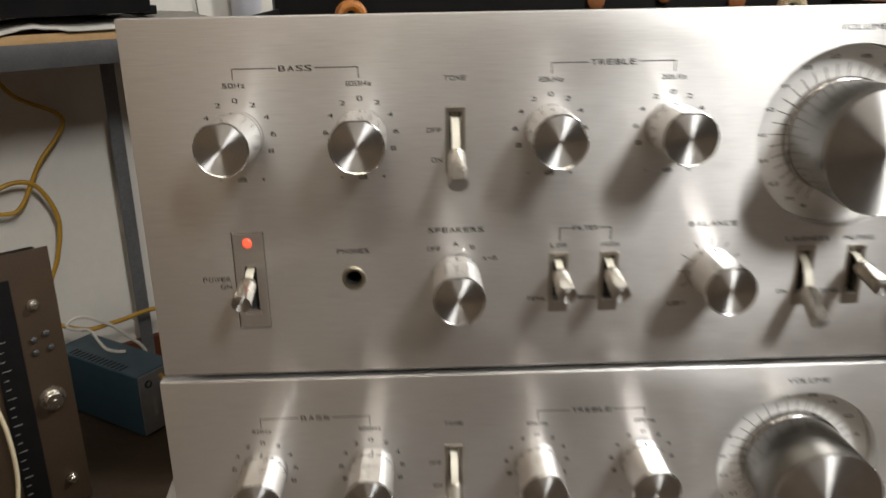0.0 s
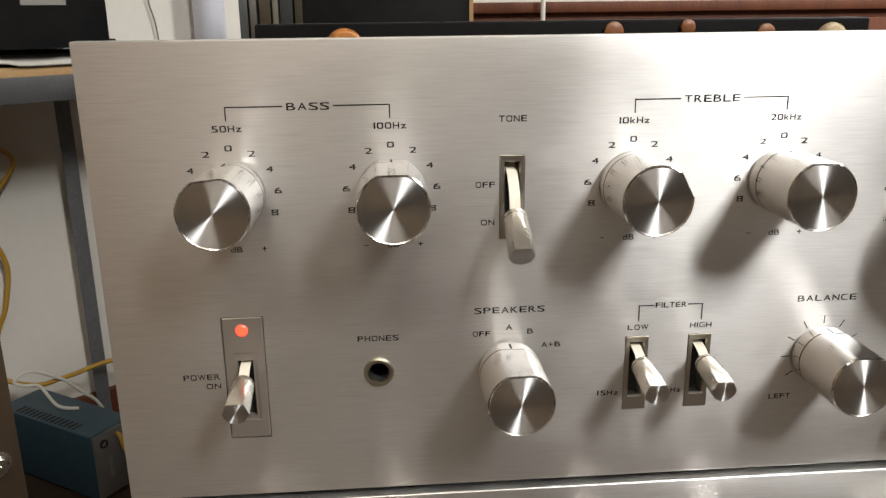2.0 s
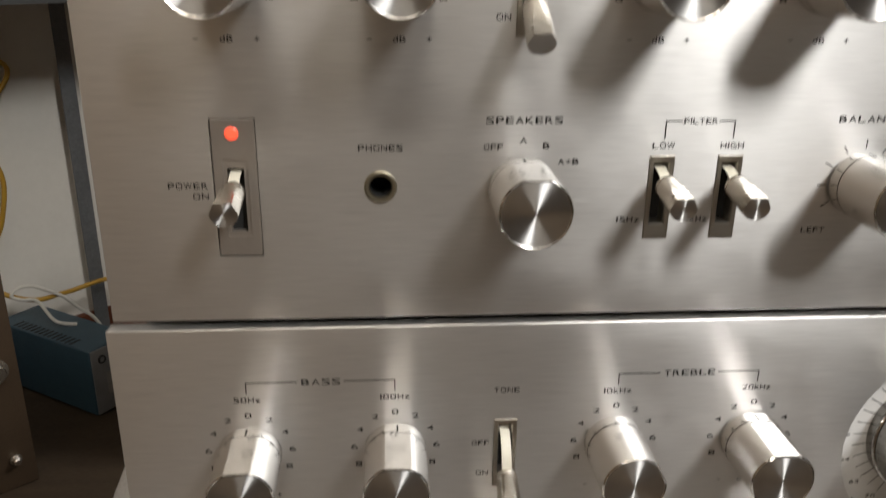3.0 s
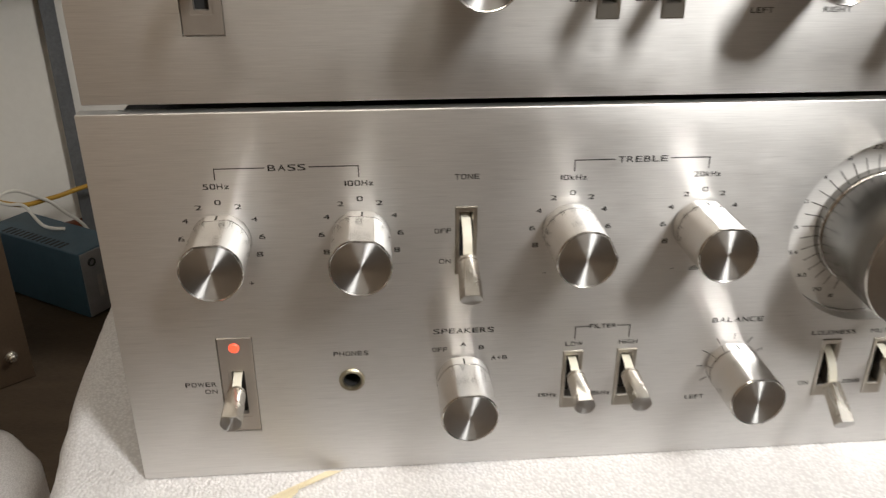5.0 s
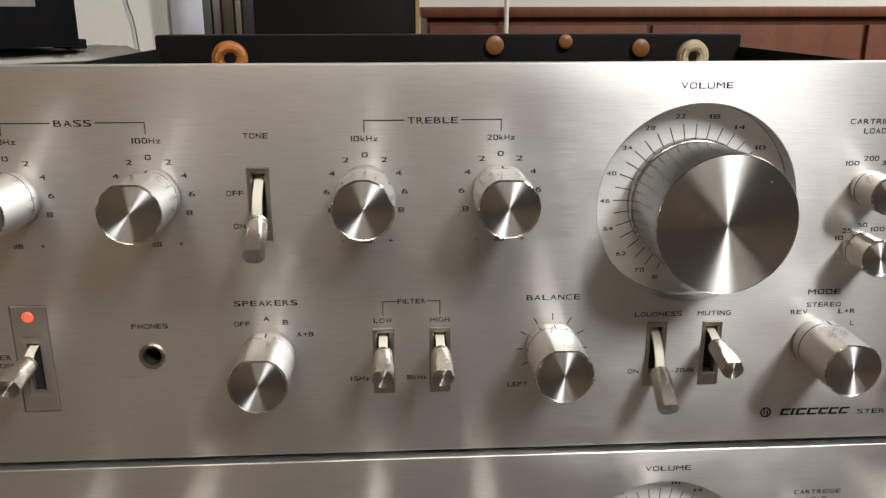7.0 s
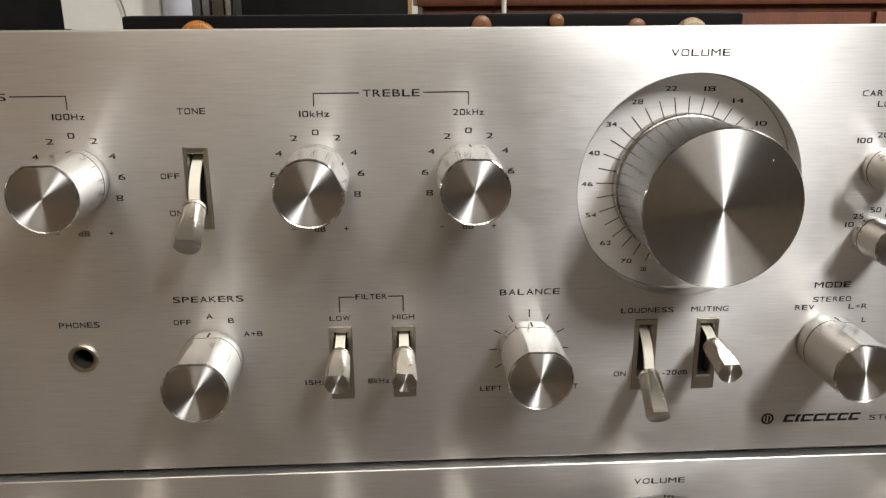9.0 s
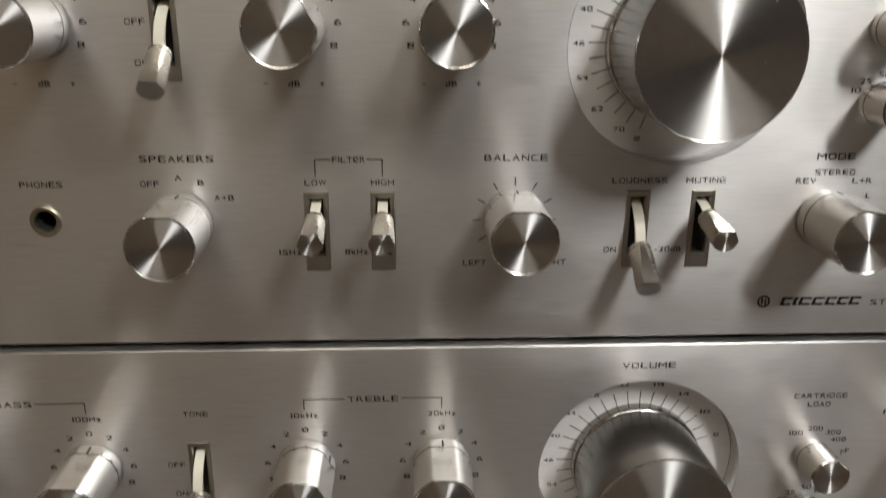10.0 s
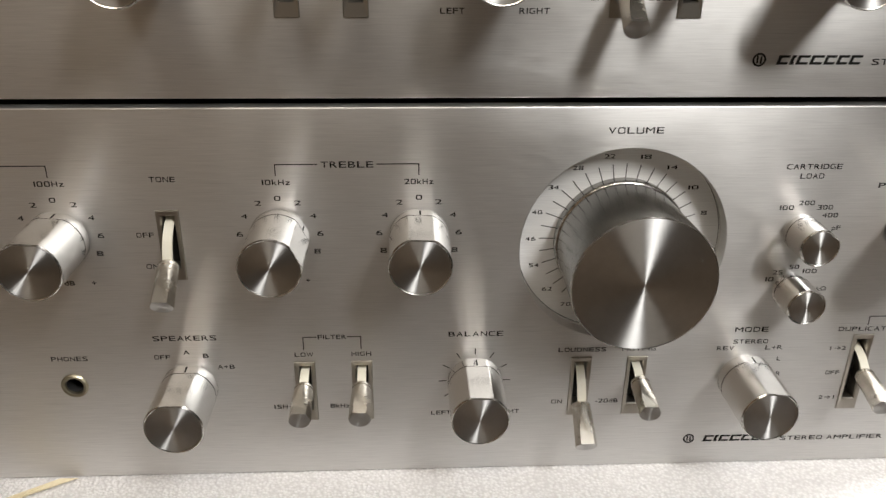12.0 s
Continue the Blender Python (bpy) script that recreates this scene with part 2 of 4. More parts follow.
M_LABEL = mottled("grey_label", (0.26, 0.25, 0.23), (0.2, 0.19, 0.175), 0.6, 0.0, 60, 500, 0.0001)

M_LAMPRED, _t, _b = material("lit_red_lamp", (0.9, 0.1, 0.05), 0.4)
_b.inputs["Emission Color"].default_value = (1.0, 0.10, 0.045, 1)
_b.inputs["Emission Strength"].default_value = 0.9
M_TUBE, _t, _b = material("lit_diffuser", (0.9, 0.9, 0.88), 0.5)
_b.inputs["Emission Color"].default_value = (1.0, 0.93, 0.84, 1)
_b.inputs["Emission Strength"].default_value = 4.0


# ---- mesh helpers ----
def mesh_from(name, bm, mat, smooth=0.0):
    me = bpy.data.meshes.new(name)
    bmesh.ops.recalc_face_normals(bm, faces=bm.faces)
    bm.to_mesh(me)
    bm.free()
    for m in mat if isinstance(mat, (list, tuple)) else [mat]:
        me.materials.append(m)
    if smooth:
        for p in me.polygons:
            p.use_smooth = True
        me.set_sharp_from_angle(angle=radians(smooth))
    return me


def part(name, bm, mat, parent=None, label="", at=(0, 0, 0), turn=(0, 0, 0), smooth=35.0):
    me = bm if isinstance(bm, bpy.types.Mesh) else mesh_from(name, bm, mat, smooth)
    ob = new(name, me)
    ob.location, ob.rotation_euler = at, [radians(a) for a in turn]
    ob.parent = parent
    return tagged(ob, label)


def thing(name, label, category, at=(0, 0, 0), turn=0.0, group="", kind=""):
    ob = new(name)
    ob.location, ob.rotation_euler = at, (0, 0, radians(turn))
    ob.empty_display_size = 0.01
    return tagged(ob, label, category, group, kind)


def box(x0, x1, y0, y1, z0, z1, bevel=0.0, segments=2, bm=None):
    own = bm or bmesh.new()
    made = bmesh.ops.create_cube(own, size=1.0)["verts"]
    bmesh.ops.scale(own, vec=(x1 - x0, y1 - y0, z1 - z0), verts=made)
    bmesh.ops.translate(own, vec=((x0 + x1) / 2, (y0 + y1) / 2, (z0 + z1) / 2), verts=made)
    if bevel:
        edges = list({e for v in made for e in v.link_edges})
        bmesh.ops.bevel(own, geom=edges, offset=bevel, segments=segments, affect="EDGES", profile=0.6)
    return own


def lathe(profile, n=64, flat=None, knurl=0.0, cap0=True, cap1=True):
    """A body turned about the y axis. profile: (distance towards -y, radius). flat: height at which its top is milled off;
    knurl: depth of fine ridges along it."""
    bm = bmesh.new()
    rings = []
    for d, r in profile:
        ring = []
        for i in range(n):
            a = 2 * math.pi * i / n
            rr = r - (knurl if i % 2 else 0.0)
            x, z = rr * math.sin(a), rr * math.cos(a)
            if flat is not None:
                z = min(z, flat if isinstance(flat, float) else flat[len(rings)])
            ring.append(bm.verts.new((x, -d, z)))
        rings.append(ring)
    for a, b in zip(rings, rings[1:]):
        for i in range(n):
            j = (i + 1) % n
            bm.faces.new((a[i], a[j], b[j], b[i]))
    if cap0:
        bm.faces.new(rings[0])
    if cap1:
        bm.faces.new(rings[-1])
    return bm


def disc(d, radius, n=72, flat=None, inner=0.0, rings=6):
    """A flat turned face at distance d towards -y."""
    bm = bmesh.new()
    loops = []
    for k in range(rings + 1):
        r = inner + (radius - inner) * k / rings
        if r < 1e-6:
            loops.append([bm.verts.new((0, -d, 0))])
            continue
        ring = []
        for i in range(n):
            a = 2 * math.pi * i / n
            z = r * math.cos(a)
            ring.append(bm.verts.new((r * math.sin(a), -d, z if flat is None else min(z, flat))))
        loops.append(ring)
    for a, b in zip(loops, loops[1:]):
        for i in range(n):
            j = (i + 1) % n
            if len(a) == 1:
                bm.faces.new((a[0], b[i], b[j]))
            else:
                bm.faces.new((a[i], b[i], b[j], a[j]))
    return bm


def ribbon(points, widths, thick, bm=None):
    """A strip across x that follows points in the y-z plane."""
    bm = bm or bmesh.new()
    rows = []
    for (y, z), w in zip(points, widths):
        rows.append([bm.verts.new((s * w / 2, y + o, z + o * 0.3)) for s in (-1, 1) for o in (0, thick)])
    for a, b in zip(rows, rows[1:]):
        for i, j in ((0, 1), (1, 3), (3, 2), (2, 0)):
            bm.faces.new((a[i], a[j], b[j], b[i]))
    bm.faces.new((rows[0][0], rows[0][1], rows[0][3], rows[0][2]))
    bm.faces.new((rows[-1][0], rows[-1][2], rows[-1][3], rows[-1][1]))
    return bm


def tube(points, radius, n=10, closed=False):
    """A round cable along points, smoothed."""
    pts = [Vector(p) for p in points]
    fine = []
    for i in range(len(pts) - 1):
        p0, p1, p2, p3 = pts[max(i - 1, 0)], pts[i], pts[i + 1], pts[min(i + 2, len(pts) - 1)]
        for k in range(8):
            t = k / 8
            fine.append(0.5 * ((2 * p1) + (p2 - p0) * t + (2 * p0 - 5 * p1 + 4 * p2 - p3) * t * t + (3 * p1 - p0 - 3 * p2 + p3) * t ** 3))
    fine.append(pts[-1])
    bm = bmesh.new()
    rings, side = [], None
    for i, p in enumerate(fine):
        way = (fine[min(i + 1, len(fine) - 1)] - fine[max(i - 1, 0)]).normalized()
        if side is None:
            side = way.orthogonal().normalized()
        side = (side - way * side.dot(way)).normalized()
        up = way.cross(side)
        rings.append([bm.verts.new(p + radius * (math.cos(2 * math.pi * k / n) * side + math.sin(2 * math.pi * k / n) * up)) for k in range(n)])
    for a, b in zip(rings, rings[1:]):
        for i in range(n):
            bm.faces.new((a[i], a[(i + 1) % n], b[(i + 1) % n], b[i]))
    bm.faces.new(rings[0])
    bm.faces.new(rings[-1])
    return bm


def glyph_mesh(text):
    """The flat outline of a text in the built-in font: points, faces."""
    c = bpy.data.curves.new("lettering", "FONT")
    c.body, c.size, c.align_x, c.resolution_u = text, 1.0, "LEFT", 5
    ob = bpy.data.objects.new("lettering", c)
    scene.collection.objects.link(ob)
    me = bpy.data.meshes.new_from_object(ob.evaluated_get(bpy.context.evaluated_depsgraph_get()))
    bpy.data.objects.remove(ob)
    bpy.data.curves.remove(c)
    out = [(v.co.x, v.co.y) for v in me.vertices], [tuple(p.vertices) for p in me.polygons]
    bpy.data.meshes.remove(me)
    return out


def squared(u, v, amount=0.72):
    """Pushes a round outline, in -1..1 both ways, out towards a rounded square."""
    m = max(abs(u), abs(v), 1e-6)
    k = 1 + amount * (math.hypot(u, v) / m - 1)
    return max(-1.0, min(1.0, u * k)), max(-1.0, min(1.0, v * k))


GLYPHS = {}
CAP = max(y for _, y in glyph_mesh("H")[0])


def wide_glyph(ch):
    """One character in a wide, squared cut: points with x in 0..1 and y in capital heights, faces, and its share of the width."""
    if ch not in GLYPHS:
        pts, faces = glyph_mesh(ch)
        xs, ys = [p[0] for p in pts], [p[1] / CAP for p in pts]
        x0, x1, y0, y1 = min(xs), max(xs), min(ys), max(ys)
        if ch.isalnum() and not ch.islower():
            ys, y0, y1 = [(y - y0) / (y1 - y0) for y in ys], 0.0, 1.0
        out = []
        for x, y in zip(xs, ys):
            u, v = 2 * (x - x0) / (x1 - x0) - 1, 2 * (y - y0) / (y1 - y0) - 1
            if ch in "OQCG0S8639" or (ch == "D" and u > 0) or (ch == "U" and v < 0) or (ch == "2" and v > 0) or (ch in "5J" and v < 0):
                u, v = squared(u, v, 0.3 if ch == "S" else 0.72)
            out.append(((u + 1) / 2, y0 + (y1 - y0) * (v + 1) / 2))
        share = {"I": 0.20, "1": 0.26, "M": 1.2, "W": 1.3, "+": 0.8, "-": 0.6}.get(ch, 0.85 if ch.islower() else 1.0)
        GLYPHS[ch] = (out, faces, share)
    return GLYPHS[ch]


def words(text, width, height, heavy=0.00004):
    """Lettering in the x-z plane, centred, facing -y, drawn to this width and capital height."""
    if any(c.isalnum() for c in text) and all(ord(c) < 128 for c in text):
        flat, faces, at = [], [], 0.0
        for c in text:
            if c == " ":
                at += 0.55
                continue
            pts, polys, share = wide_glyph(c)
            faces += [tuple(i + len(flat) for i in f) for f in polys]
            flat += [(at + share * x, y) for x, y in pts]
            at += share + 0.27
        at -= 0.27
        flat = [((x - at / 2) * width / at, (y - 0.5) * height) for x, y in flat]
    else:
        pts, faces = glyph_mesh(text)
        xs, ys = [p[0] for p in pts], [p[1] for p in pts]
        x0, x1, y0, y1 = min(xs), max(xs), min(ys), max(ys)
        sx, sy = width / (x1 - x0), height / max(y1 - y0, 0.12)
        flat = [((x - (x0 + x1) / 2) * sx, (y - (y0 + y1) / 2) * sy) for x, y in pts]
    # printed over again with a hair's shift, for a heavier stroke
    verts, polys = [], []
    for k, (dx, dz) in enumerate(((-heavy * 0.5, -heavy * 0.6), (0.0, heavy * 0.9), (heavy * 0.5, -heavy * 0.6))):
        polys += [tuple(i + len(verts) for i in f) for f in faces]
        verts += [(x * 0.985 + dx, -0.00001 * k, z * 0.96 + dz) for x, z in flat]
    out = bpy.data.meshes.new("lettering")
    out.from_pydata(verts, [], polys)
    out.materials.append(M_INK)
    return out


def strokes(segments, width, y=0.0):
    """Printed lines in the x-z plane: (x0, z0, x1, z1) each."""
    bm = bmesh.new()
    for x0, z0, x1, z1 in segments:
        a, b = Vector((x0, 0, z0)), Vector((x1, 0, z1))
        way = (b - a).normalized()
        off = Vector((-way.z, 0, way.x)) * width / 2
        ext = way * width / 2
        bm.faces.new([bm.verts.new(p + Vector((0, y, 0))) for p in (a - off - ext, b - off + ext, b + off + ext, a + off - ext)])
    return bm


def cut(mesh, cutter):
    """The mesh with the cutter taken out of it."""
    a, b = new("a", mesh), new("b", cutter)
    mod = a.modifiers.new("cut", "BOOLEAN")
    mod.operation, mod.object, mod.solver = "DIFFERENCE", b, "EXACT"
    out = bpy.data.meshes.new_from_object(a.evaluated_get(bpy.context.evaluated_depsgraph_get()))
    bpy.data.objects.remove(a)
    bpy.data.objects.remove(b)
    return out


# ---- room ----
def slab(name, bm, mat, label, category, smooth=0.0, kind="structure"):
    return tagged(part(name, bm, mat, None, "", smooth=smooth), label, category, "", kind)


def wall_between(name, p, q, height, mat, label, thick=0.1):
    (x0, y0), (x1, y1) = p, q
    length, angle = math.hypot(x1 - x0, y1 - y0), math.degrees(math.atan2(y1 - y0, x1 - x0))
    ob = part(name, box(0, length, 0, thick, 0, height), mat, None, "", (x0, y0, 0), (0, 0, angle), 0)
    return tagged(ob, label, "wall", "", "structure")


ROOM_H = 2.4
CORNERS = [(-1.7, 0.22), (0.22, 1.84), (3.6, 1.84), (3.6, -3.6), (-0.1, -3.6)]
wall_between("wall_back_left", CORNERS[0], CORNERS[1], ROOM_H, M_WALL, "cream painted plaster wall behind the shelving")
wall_between("wall_back", CORNERS[1], CORNERS[2], ROOM_H, M_WALL, "cream painted plaster wall behind the cabinets")
# unseen walls: two kept dark, the left slanted and tan, to shape panel reflections
wall_between("wall_right", CORNERS[2], CORNERS[3], ROOM_H, M_WALLDIM, "unseen plain wall, toned dark to dim the reflections")
wall_between("wall_front", CORNERS[3], CORNERS[4], ROOM_H, M_WALLDIM, "unseen plain wall, toned dark to dim the reflections")
wall_between("wall_left", CORNERS[4], CORNERS[0], ROOM_H, M_WALLWARM, "unseen slanted wall, tinted tan to warm the reflections")
slab("floor", box(-1.9, 3.8, -3.8, 2.1, -0.06, 0.0), M_WOOD, "brown wooden floor, worn", "floor")
slab("ceiling", box(-1.9, 3.8, -3.8, 2.1, ROOM_H, ROOM_H + 0.06), M_CEIL, "white painted ceiling, plain", "ceiling")

# every entry gets a fixture, the added fill included
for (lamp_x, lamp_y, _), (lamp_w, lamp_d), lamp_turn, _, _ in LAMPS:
    lamp = thing("ceiling_lamp", "long white ceiling lamp with a lit diffuser, unseen", "lamp", (lamp_x, lamp_y, ROOM_H), lamp_turn, "ceiling lamps")
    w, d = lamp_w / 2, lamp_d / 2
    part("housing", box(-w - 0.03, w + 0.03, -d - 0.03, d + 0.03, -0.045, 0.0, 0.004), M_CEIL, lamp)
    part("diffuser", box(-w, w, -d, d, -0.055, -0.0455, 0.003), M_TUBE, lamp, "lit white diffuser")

# ---- amplifiers ----
MM = 0.001
PANEL_W, PANEL_LOW, PANEL_TOP, PANEL_T = 434.0, 0.4, 147.8, 6.0
ROW_TONE, ROW_LOW = 103.1, 43.0
DIAL_X, DIAL_V, DIAL_R = 282.4, 97.0, 36.6
# switches: middle of the frame, half height, whether the lever is down
SWITCHES = [(125.9, 99.7, 13.2, -1), (168.0, 38.8, 13.2, 1), (189.1, 38.8, 13.2, 1), (271.4, 38.8, 13.2, -1), (292.7, 38.8, 13.2, 1), (378.2, 43.0, 17.0, 0)]
JACK = (83.2, 43.1)
PLATE = (41.0, 42.7, 6.6, 21.1)


def panel_mesh():
    me = mesh_from("front_panel", box(0, PANEL_W * MM, 0, PANEL_T * MM, PANEL_LOW * MM, PANEL_TOP * MM, 0.0007, 3), M_PANEL, 40)
    bm = lathe([(-9 * MM, DIAL_R * MM), (-0.2 * MM, DIAL_R * MM), (1 * MM, (DIAL_R + 1.2) * MM)], 128)
    bmesh.ops.translate(bm, vec=(DIAL_X * MM, 0, DIAL_V * MM), verts=bm.verts)
    me = cut(me, mesh_from("cut", bm, M_PANEL))
    bm = bmesh.new()
    for x, v, h, _ in SWITCHES:
        box((x - 3.95) * MM, (x + 3.95) * MM, -0.003, 0.009, (v - h) * MM, (v + h) * MM, bm=bm)
    x, v, w, h = PLATE
    box((x - w) * MM, (x + w) * MM, -0.003, 0.009, (v - h) * MM, (v + h) * MM, bm=bm)
    me = cut(me, mesh_from("cut", bm, M_PANEL))
    bm = lathe([(-9 * MM, 4.3 * MM), (2 * MM, 4.3 * MM)], 40)
    bmesh.ops.translate(bm, vec=(JACK[0] * MM, 0, JACK[1] * MM), verts=bm.verts)
    me = cut(me, mesh_from("cut", bm, M_PANEL))
    me.set_sharp_from_angle(angle=radians(30))
    return me


def arc_numbers(cx, cv, values, step, radius, start=0):
    """Numerals round a knob, both ways from the top."""
    out = []
    for k, value in enumerate(values):
        for s in ((1,) if k == 0 else (-1, 1)):
            a = radians(s * step * k)
            out.append((value, cx + radius * math.sin(a), cv + radius * math.cos(a), 2.1, 1.75))
    return out


# printed words: text, middle x, height v, width, capital height (mm)
TONE_WORDS = [
    ("BASS", 65.3, 128.6, 12.6, 2.2), ("TREBLE", 186.9, 128.6, 17.6, 2.2),
    ("50Hz", 41.4, 122.5, 8.8, 1.9), ("100Hz", 89.1, 122.5, 9.8, 1.9), ("10kHz", 163.1, 122.5, 9.4, 1.9), ("20kHz", 210.6, 122.5, 9.8, 1.9),
    ("TONE", 125.9, 123.8, 8.6, 1.9), ("OFF", 117.6, 103.8, 5.9, 1.8), ("ON", 118.4, 91.9, 4.2, 1.8),
]
LEFT_WORDS = [
    ("POWER", 27.0, 43.8, 11.6, 1.9), ("ON", 30.5, 40.6, 4.6, 1.8), ("PHONES", 83.3, 54.8, 13.2, 1.9),
    ("SPEAKERS", 125.6, 62.8, 23.0, 2.1), ("OFF", 116.6, 54.9, 5.7, 1.8), ("A", 125.5, 56.8, 2.2, 1.8), ("B", 132.4, 55.2, 2.0, 1.8), ("A+B", 139.3, 50.3, 6.3, 1.8),
    ("FILTER", 178.6, 62.4, 10.4, 1.8), ("LOW", 168.0, 55.0, 6.9, 1.8), ("HIGH", 189.1, 55.0, 7.3, 1.8), ("15Hz", 159.0, 31.9, 7.2, 1.8), ("8kHz", 180.3, 31.9, 7.4, 1.8),
]
MIDDLE_WORDS = [
    ("BALANCE", 231.3, 62.8, 20.4, 2.1), ("LEFT", 218.7, 27.8, 7.6, 1.8), ("RIGHT", 244.2, 27.8, 9.6, 1.8),
    ("VOLUME", 282.4, 139.8, 18.8, 2.2), ("LOUDNESS", 271.4, 55.2, 18.2, 1.8), ("MUTING", 292.9, 55.2, 13.0, 1.8), ("ON", 263.3, 31.9, 4.2, 1.8), ("-20dB", 282.6, 31.9, 9.0, 1.8),
]
RIGHT_WORDS = [
    ("MODE", 334.6, 62.8, 12.8, 2.1), ("STEREO", 335.0, 57.6, 13.4, 1.8), ("REV", 325.8, 54.8, 6.6, 1.8), ("L+R", 344.4, 54.8, 6.6, 1.8), ("L", 347.2, 49.8, 1.4, 1.8), ("R", 348.2, 43.0, 1.7, 1.8),
    ("CARTRIDGE", 345.2, 126.8, 19.6, 1.9), ("LOAD", 345.0, 123.4, 8.4, 1.9),
    ("100", 338.4, 111.8, 5.0, 1.7), ("200", 345.2, 113.5, 5.6, 1.7), ("300", 352.0, 111.8, 5.6, 1.7), ("400", 354.4, 108.8, 5.6, 1.7), ("pF", 357.6, 104.0, 3.0, 1.7),
    ("10", 337.3, 83.8, 3.0, 1.7), ("25", 339.9, 86.6, 3.6, 1.7), ("50", 345.5, 88.7, 3.7, 1.7), ("100", 351.6, 87.0, 5.2, 1.7), ("k\u03a9", 357.3, 79.8, 3.6, 1.7),
    ("DUPLICATE", 378.2, 62.4, 21.0, 1.8), ("1\u21922", 369.4, 54.0, 6.2, 1.7), ("OFF", 369.6, 43.0, 5.6, 1.7), ("2\u21921", 369.6, 31.6, 6.2, 1.7), ("PHONO", 377.0, 119.8, 16.0, 1.9),
    ("STEREO AMPLIFIER", 375.8, 12.0, 42.5, 2.0),
]
WORDS = TONE_WORDS + LEFT_WORDS + MIDDLE_WORDS + RIGHT_WORDS
for knob_x in (41.4, 89.1, 163.1, 210.6):
    WORDS += arc_numbers(knob_x, ROW_TONE, "02468", 29.0, 13.7)
    WORDS += [("\u2013", knob_x - 8.4, 85.8, 1.4, 0.3), ("dB", knob_x, 85.8, 3.6, 1.8), ("+", knob_x + 8.4, 85.8, 1.5, 1.5)]

# half brackets beside a heading: heading's end x, corner x, height, foot's height
BRACKETS = [(57.8, 41.4, 128.7, 124.9), (72.8, 89.1, 128.7, 124.9), (176.9, 163.1, 128.7, 124.9), (196.8, 210.6, 128.7, 124.9), (172.9, 168.1, 62.4, 57.2), (184.4, 189.1, 62.4, 57.2), (388.0, 378.6, 67.7, 64.2)]

DIAL_DEPTH = 8.0
DIAL_NUMBERS = [("\u221e", -160), ("70", -147.5), ("62", -129.5), ("54", -109), ("46", -89.5), ("40", -70.5), ("34", -51), ("28", -31.5), ("22", -10.5), ("18", 12.5), ("14", 31.5), ("10", 52), ("8", 72)]


def knob_meshes(name, radius, depth, collar, knurl, n):
    """The parts of a turned knob with a flat milled along its top: body, collar, end face, chamfer, pointer line."""
    r, f = radius * MM, radius * 0.918 * MM
    d, c = depth * MM, collar * MM
    body = lathe([(c + 0.0005, r * 0.9), (c + 0.0005, r), (d - 0.0006, r)], n, f, knurl, cap1=False)
    rim = lathe([(d - 0.0006, r), (d - 0.0001, r - 0.0004), (d - 0.0003, r - 0.0007)], 96, (f, f - 0.0003, f - 0.0005), 0.0, False, False)
    ring = lathe([(0.0, r * 0.86), (0.0009, r * 0.86), (0.0009, r * 0.985), (0.0013, r), (c, r), (c, r * 0.9), (c + 0.0005, r * 0.9)], 96, f)
    face = disc(d - 0.0003, r - 0.0006, 96, f - 0.0004)
    mark = box(-0.0003, 0.0003, -c + 0.0004, -0.0016, f - 0.0003, f + 0.00006)
    return {"body": mesh_from(name, body, M_SIDE, 0), "chamfer": mesh_from("chamfer", rim, M_CHAMFER, 50), "collar": mesh_from("collar", ring, M_SIDE, 30),
            "face": mesh_from("end_face", face, M_FACE, 30), "mark": mesh_from("pointer_line", mark, M_INK)}


TONE_KNOB = knob_meshes("control_knob", 10.3, 26.2, 5.6, 0.000035, 180)
SMALL_KNOB = knob_meshes("small_knob", 6.8, 15.0, 3.2, 0.00002, 120)


def add_knob(meshes, name, amp, x, v, angle, label, lean=0.0):
    k = part(name, meshes["body"], None, amp, label, (x * MM, 0, v * MM), (0, angle, lean))
    part("collar", meshes["collar"], None, k)
    part("chamfer", meshes["chamfer"], None, k)
    part("end_face", meshes["face"], None, k)
    part("pointer_line", meshes["mark"], None, k)
    return k


def volume_meshes():
    r = 24.0 * MM
    body = lathe([(-0.0026, r * 0.93), (-0.0026, r * 0.955), (0.0284, r)], 200, None, 0.0, cap1=False)
    ring = lathe([(-DIAL_DEPTH * MM, r * 0.975), (-0.0041, r * 0.985)], 160, None, 0.0, False, False)
    edge = lathe([(-0.0041, r * 0.985), (-0.0034, r * 0.972), (-0.0031, r * 0.95), (-0.0031, r * 0.925), (-0.0026, r * 0.925)], 160, None, 0.0, False, False)
    rim = lathe([(0.0284, r), (0.0289, r - 0.0003), (0.0288, r - 0.0005)], 160, None, 0, False, False)
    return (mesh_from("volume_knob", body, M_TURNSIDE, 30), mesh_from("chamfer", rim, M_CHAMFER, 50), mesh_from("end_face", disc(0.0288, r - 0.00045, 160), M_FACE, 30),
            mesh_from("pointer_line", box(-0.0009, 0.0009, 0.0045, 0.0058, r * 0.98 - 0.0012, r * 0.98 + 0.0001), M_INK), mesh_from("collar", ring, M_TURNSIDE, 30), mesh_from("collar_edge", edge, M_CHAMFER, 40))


VOLUME = volume_meshes()
PANEL_ME = panel_mesh()
WORD_ME = [words(t, w * MM, h * MM) for t, _, _, w, h in WORDS]
LINE_W = 0.00036
BRACKET_ME = [mesh_from("bracket_line", strokes([tuple(c * MM for c in s) for s in ((x0, v, x1, v), (x1, v, x1, v1))], LINE_W), M_INK) for x0, x1, v, v1 in BRACKETS]
